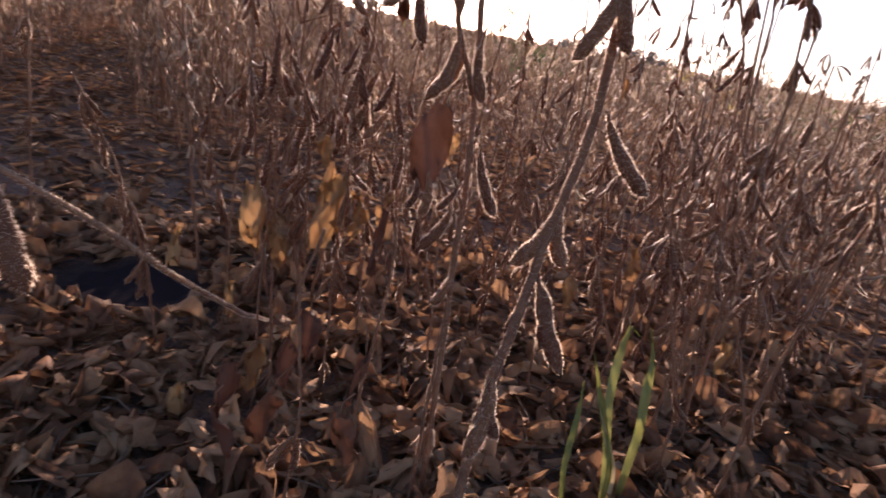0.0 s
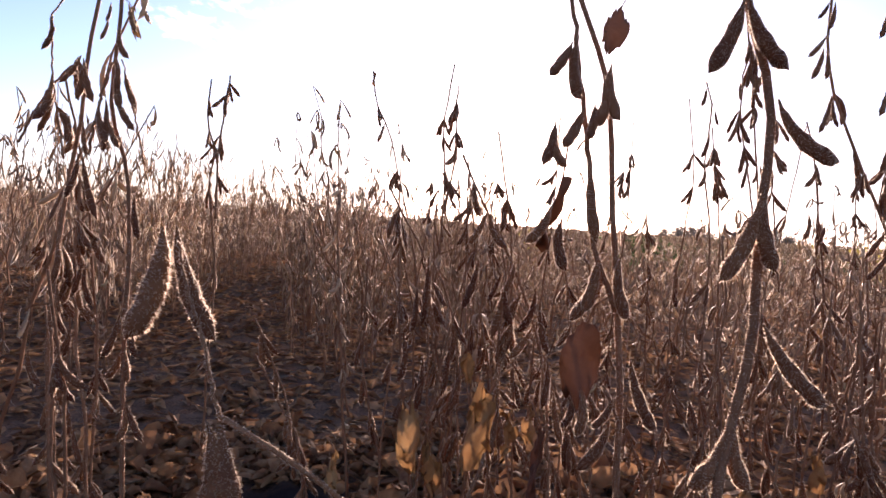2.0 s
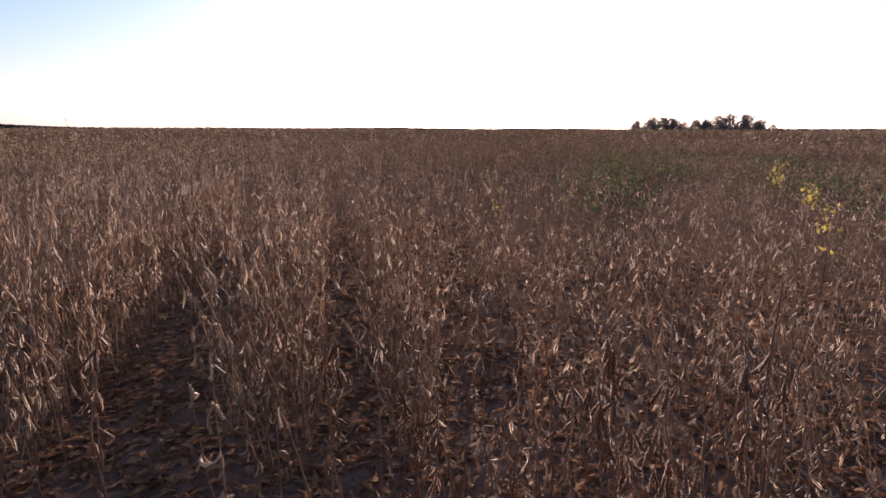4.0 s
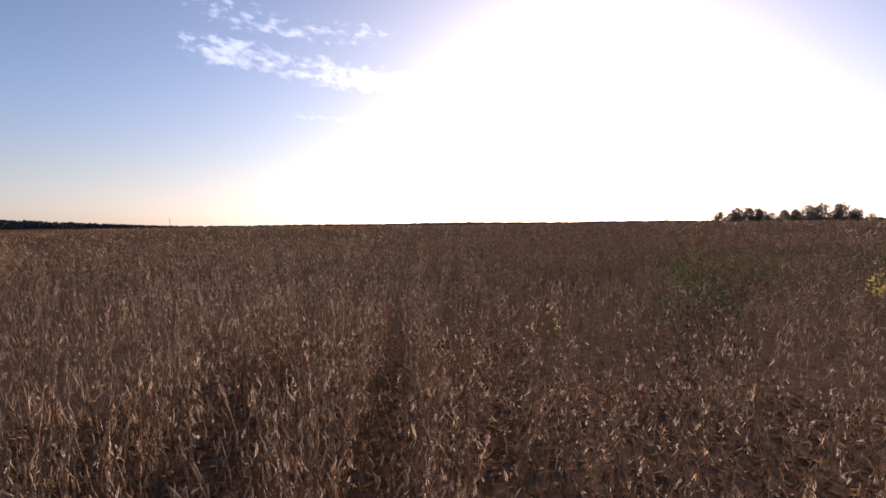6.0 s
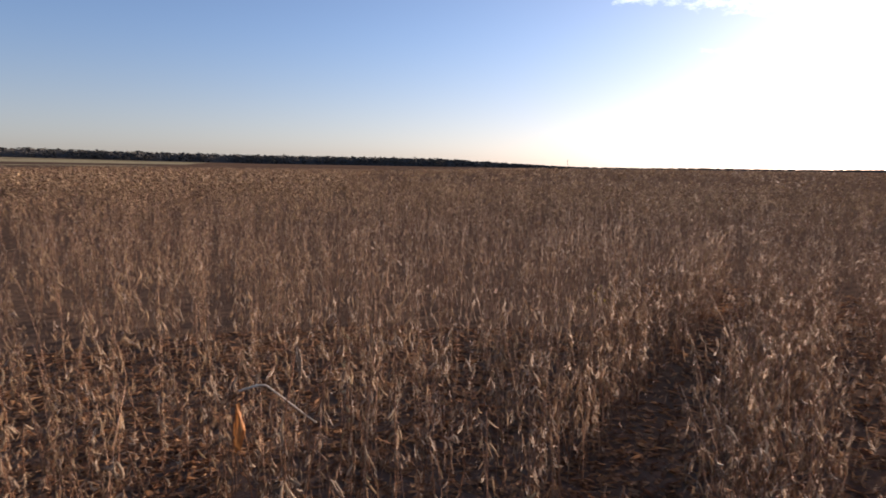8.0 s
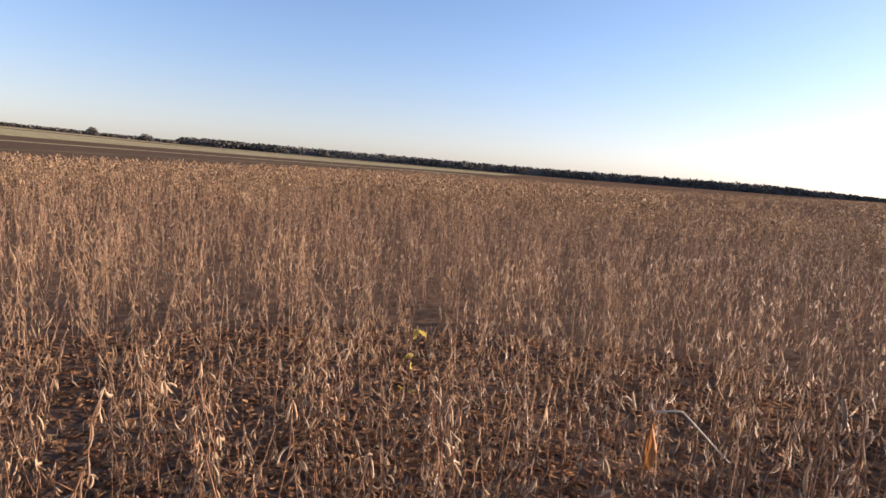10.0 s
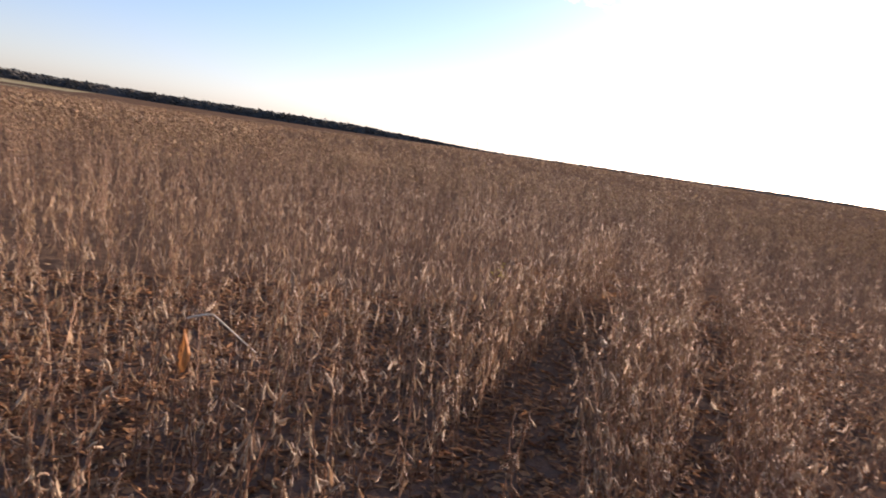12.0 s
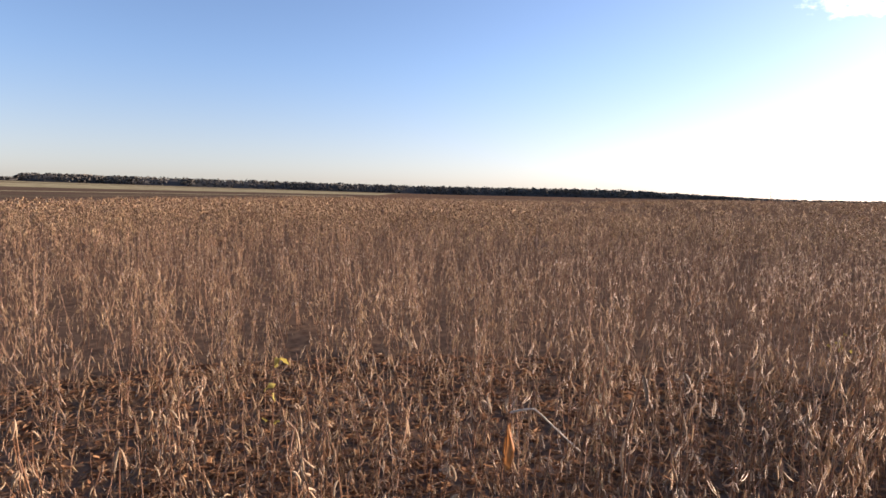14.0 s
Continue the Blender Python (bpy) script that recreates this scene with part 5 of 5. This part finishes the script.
def grass_tuft():
    """Green maize-like blades by the near plants."""
    thing = new("grass_tuft")
    thing.location = (0.385, 0.555, 0.0)
    blades = [(((0, 0, 0), (-0.014, 0.006, 0.105), (-0.023, 0.033, 0.189), (-0.016, 0.049, 0.239), (-0.006, 0.060, 0.276), (0.006, 0.054, 0.258)), 0.0055, GREEN, "fresh green blade"),
              (((0.008, 0, 0), (0.022, 0.021, 0.154), (0.023, 0.035, 0.197), (0.027, 0.045, 0.231), (0.018, 0.056, 0.268)), 0.0058, GREEN, "fresh green blade"),
              (((-0.05, 0, 0), (-0.066, 0.008, 0.108), (-0.057, 0.026, 0.164), (-0.055, 0.038, 0.202)), 0.004, GREEN, "fresh green blade"),
              (((-0.004, 0.004, 0), (-0.008, 0.007, 0.106), (-0.028, 0.027, 0.170), (-0.047, 0.048, 0.234)), 0.0045, GREEN, "fresh green blade"),
              (((0.004, 0.0, 0), (-0.004, 0.006, 0.105), (-0.018, 0.018, 0.141), (-0.032, 0.029, 0.175)), 0.004, POD_PALE, "dying yellow blade")]
    for run, wide, mat, words in blades:
        p = curve_points(run, 14)
        s = np.linspace(0, 1, 14)
        w = wide * np.interp(s, [0, 0.3, 0.75, 1], [0.5, 0.75, 1.0, 0.05])
        across = np.array([0.86, -0.5, 0])
        v = np.concatenate([p - across * w[:, None], p + np.array([0, 0.003, -0.002]), p + across * w[:, None]])
        f = []
        for i in range(13):
            for k in (0, 14):
                f += [(k + i, k + i + 1, k + i + 15), (k + i, k + i + 15, k + i + 14)]
        part("blade", Soup().add(v, np.array(f)).mesh("blade", [mat]), thing, words)
    tagged(thing, "tuft of fresh yellow-green grass blades on the litter", "grass")


grass_tuft()

# ---- the distance ----


def foliage(g, centres, sizes, count, leaf):
    """Many small leaf clumps round the given centres."""
    k = g.integers(len(centres), size=count)
    d = g.normal(0, 1, (count, 3))
    d /= np.linalg.norm(d, axis=1)[:, None]
    c = centres[k] + d * sizes[k] * g.uniform(0.45, 1.0, (count, 1)) ** 0.5
    a, b = g.normal(0, 1, (count, 3)), g.normal(0, 1, (count, 3))
    a /= np.linalg.norm(a, axis=1)[:, None]
    b = np.cross(a, b)
    b /= np.linalg.norm(b, axis=1)[:, None] + 1e-9
    s = leaf * g.uniform(0.6, 1.4, (count, 1))
    v = np.stack([c - a * s, c + b * s * 0.7, c + a * s, c - b * s * 0.7], 1).reshape(-1, 3)
    q = np.arange(count)[:, None] * 4
    return v, np.concatenate([q + [0, 1, 2], q + [0, 2, 3]])


def far_tree(az, dist, height, spread, seed, low=0.25, leaves=TREE_LEAF):
    g = np.random.default_rng(seed)
    p = heading(az) * dist
    base = float(ground_height(p.x, p.y))
    thing = new("tree")
    thing.location = (p.x, p.y, base - 0.3)
    s = Soup().add(*tube([(0, 0, -0.5), (0.1, 0, height * 0.3), (g.normal(0, 0.3), 0, height * 0.75)], [height * 0.028, height * 0.010], 7))
    for _ in range(7):
        h = g.uniform(0.25, 0.6) * height
        a = g.uniform(0, 6.28)
        s.add(*tube([(0, 0, h), (math.cos(a) * spread * 0.25, math.sin(a) * spread * 0.25, h + height * 0.10), (math.cos(a) * spread * 0.45, math.sin(a) * spread * 0.45, h + height * 0.22)], [height * 0.011, height * 0.004], 5))
    part("trunk", s.mesh("trunk", [TRUNK]), thing)
    n = 26
    cz = g.uniform(low, 0.92, n)
    rad = spread * 0.5 * np.sin(np.pi * np.clip((cz - low + 0.42) / (1.42 - low), 0.05, 0.95))
    a = g.uniform(0, 6.28, n)
    c = np.stack([np.cos(a) * rad * 0.75, np.sin(a) * rad * 0.75, cz * height], 1)
    size = np.full((n, 3), 1.0) * g.uniform(0.15, 0.25, (n, 1)) * spread
    v, f = foliage(g, c, size, 1300 if height > 4 else 500, spread * 0.04)
    part("crown", Soup().add(v, f).mesh("crown", [leaves], False), thing)
    return tagged(thing, "bushy field tree in a small group on the skyline", "tree", "trees on the skyline")


for i, (az, hgt, spr) in enumerate([(-17.5, 7.5, 6), (-18.7, 9.5, 8), (-19.6, 10, 8), (-20.5, 9.5, 8), (-21.4, 7.5, 4.5), (-22.3, 9.0, 5), (-23.2, 8.5, 6), (-24.1, 10.5, 8), (-24.9, 11.5, 9), (-26.3, 11, 9), (-27.2, 8, 6)]):
    far_tree(az, 330 + (i % 3) * 6, hgt * 0.7, spr * 1.12, 500 + i, 0.0)
far_tree(-13.4, 330, 3.0, 3.6, 520, 0.1)
for i, az in enumerate((-23.0, -24.0, -28.2, -37.0, -38.0, -39.4)):
    far_tree(az, 335, 3.4 + (i % 2), 5.5, 530 + i, 0.1)


for i in range(11):
    far_tree(-17.6 - i * 0.95, 328, 3.2 + (i * 7 % 4) * 0.5, 6.5, 560 + i, 0.05)


def woodland():
    """The dark wood along the hills beyond the stubble."""
    g = np.random.default_rng(41)
    n = 2600
    az = g.uniform(31.0, 128, n)
    dist = g.uniform(1150, 1300, n)
    top = np.interp(az, [31, 36, 42, 50, 60, 78, 93, 93.6, 94.2, 112, 128], [2, 8, 16, 17, 16, 15, 14, 13, 5, 5, 5]) * g.uniform(0.88, 1.06, n)
    x, y = -np.sin(np.radians(az)) * dist, np.cos(np.radians(az)) * dist
    z = ground_height(x, y)
    c = np.stack([x, y, z + top * 0.5], 1)
    size = np.stack([np.full(n, 7.0), np.full(n, 7.0), top * 0.5], 1)
    v, f = foliage(g, c, size, 50000, 2.0)
    # the close trunks and understorey that fill the wood
    a = np.linspace(31.5, 127.5, 400)
    rise = np.interp(a, [31, 36, 42, 50, 60, 78, 93, 93.6, 94.2, 112, 128], [2, 8, 16, 17, 16, 15, 14, 13, 5, 5, 5]) * 0.8
    rows = []
    for dist, k in ((1160, 0.0), (1190, 1.0), (1270, 1.0), (1290, 0.0)):
        bx, by = -np.sin(np.radians(a)) * dist, np.cos(np.radians(a)) * dist
        rows.append(np.stack([bx, by, ground_height(bx, by) - 1 + k * (rise + g.normal(0, 0.5, 400))], 1))
    i = np.arange(399)
    core = [np.concatenate([np.stack([i, i + 1, i + 401], 1), np.stack([i, i + 401, i + 400], 1)]) + k * 400 + len(v) for k in range(3)]
    v, f = np.vstack([v] + rows), np.vstack([f] + core)
    ob = new("woodland", mesh_of("woodland", v, f, [WOOD_LEAF]))
    tagged(ob, "long dark belt of woodland along the horizon", "woods", kind="stuff")


woodland()


def hedge_line():
    """A thin dark hedge along the skyline ahead."""
    g = np.random.default_rng(43)
    n = 900
    az, dist = g.uniform(-46, 33, n), g.uniform(598, 606, n)
    top = (1.5 + 0.7 * np.sin(az * 0.31) * np.sin(az * 0.12 + 1)) * g.uniform(0.8, 1.15, n)
    x, y = -np.sin(np.radians(az)) * dist, np.cos(np.radians(az)) * dist
    c = np.stack([x, y, ground_height(x, y) + 0.2 + top * 0.5], 1)
    v, f = foliage(g, c, np.stack([np.full(n, 1.2), np.full(n, 1.2), top * 0.5 + 0.2], 1), 16000, 0.6)
    a = np.linspace(-46, 33, 500)
    rise = (1.5 + 0.7 * np.sin(a * 0.31) * np.sin(a * 0.12 + 1)) * 0.9 + g.normal(0, 0.08, 500)
    rows = []
    for d, k in ((599, 0.0), (601, 1.0), (603, 1.0), (605, 0.0)):
        bx, by = -np.sin(np.radians(a)) * d, np.cos(np.radians(a)) * d
        rows.append(np.stack([bx, by, ground_height(bx, by) - 0.5 + k * (rise + 0.5)], 1))
    i = np.arange(499)
    core = [np.concatenate([np.stack([i, i + 1, i + 501], 1), np.stack([i, i + 501, i + 500], 1)]) + k * 500 + len(v) for k in range(3)]
    v, f = np.vstack([v] + rows), np.vstack([f] + core)
    ob = new("hedge", mesh_of("hedge", v, f, [WOOD_LEAF]))
    tagged(ob, "thin dark hedge line along the far skyline", "hedge", kind="stuff")


hedge_line()
far_tree(100.3, 900, 9, 15, 541, 0.1, WOOD_LEAF)
far_tree(96.4, 900, 6, 20, 542, 0.1, WOOD_LEAF)


def pole(az, dist, height):
    p = heading(az) * dist
    thing = new("power_pole")
    thing.location = (p.x, p.y, float(ground_height(p.x, p.y)))
    part("mast", Soup().add(*tube([(0, 0, -0.5), (0, 0, height * 0.5), (0, 0, height)], [0.22, 0.14], 6)).mesh("mast", [POLE]), thing)
    side = heading(az + 90)
    part("crossarm", Soup().add(*tube([tuple(side * -1.1 + Vector((0, 0, height * 0.93))), (0, 0, height * 0.94), tuple(side * 1.1 + Vector((0, 0, height * 0.93)))], [0.1, 0.1], 5)).mesh("crossarm", [POLE]), thing)
    tagged(thing, "thin grey power pole far off on the skyline", "power pole", "power poles")


for az in (31.0, 22.0, 17.2, 7.6, -1.5, -31.5, -32.7, -36.0):
    pole(az, 620, 9.0)
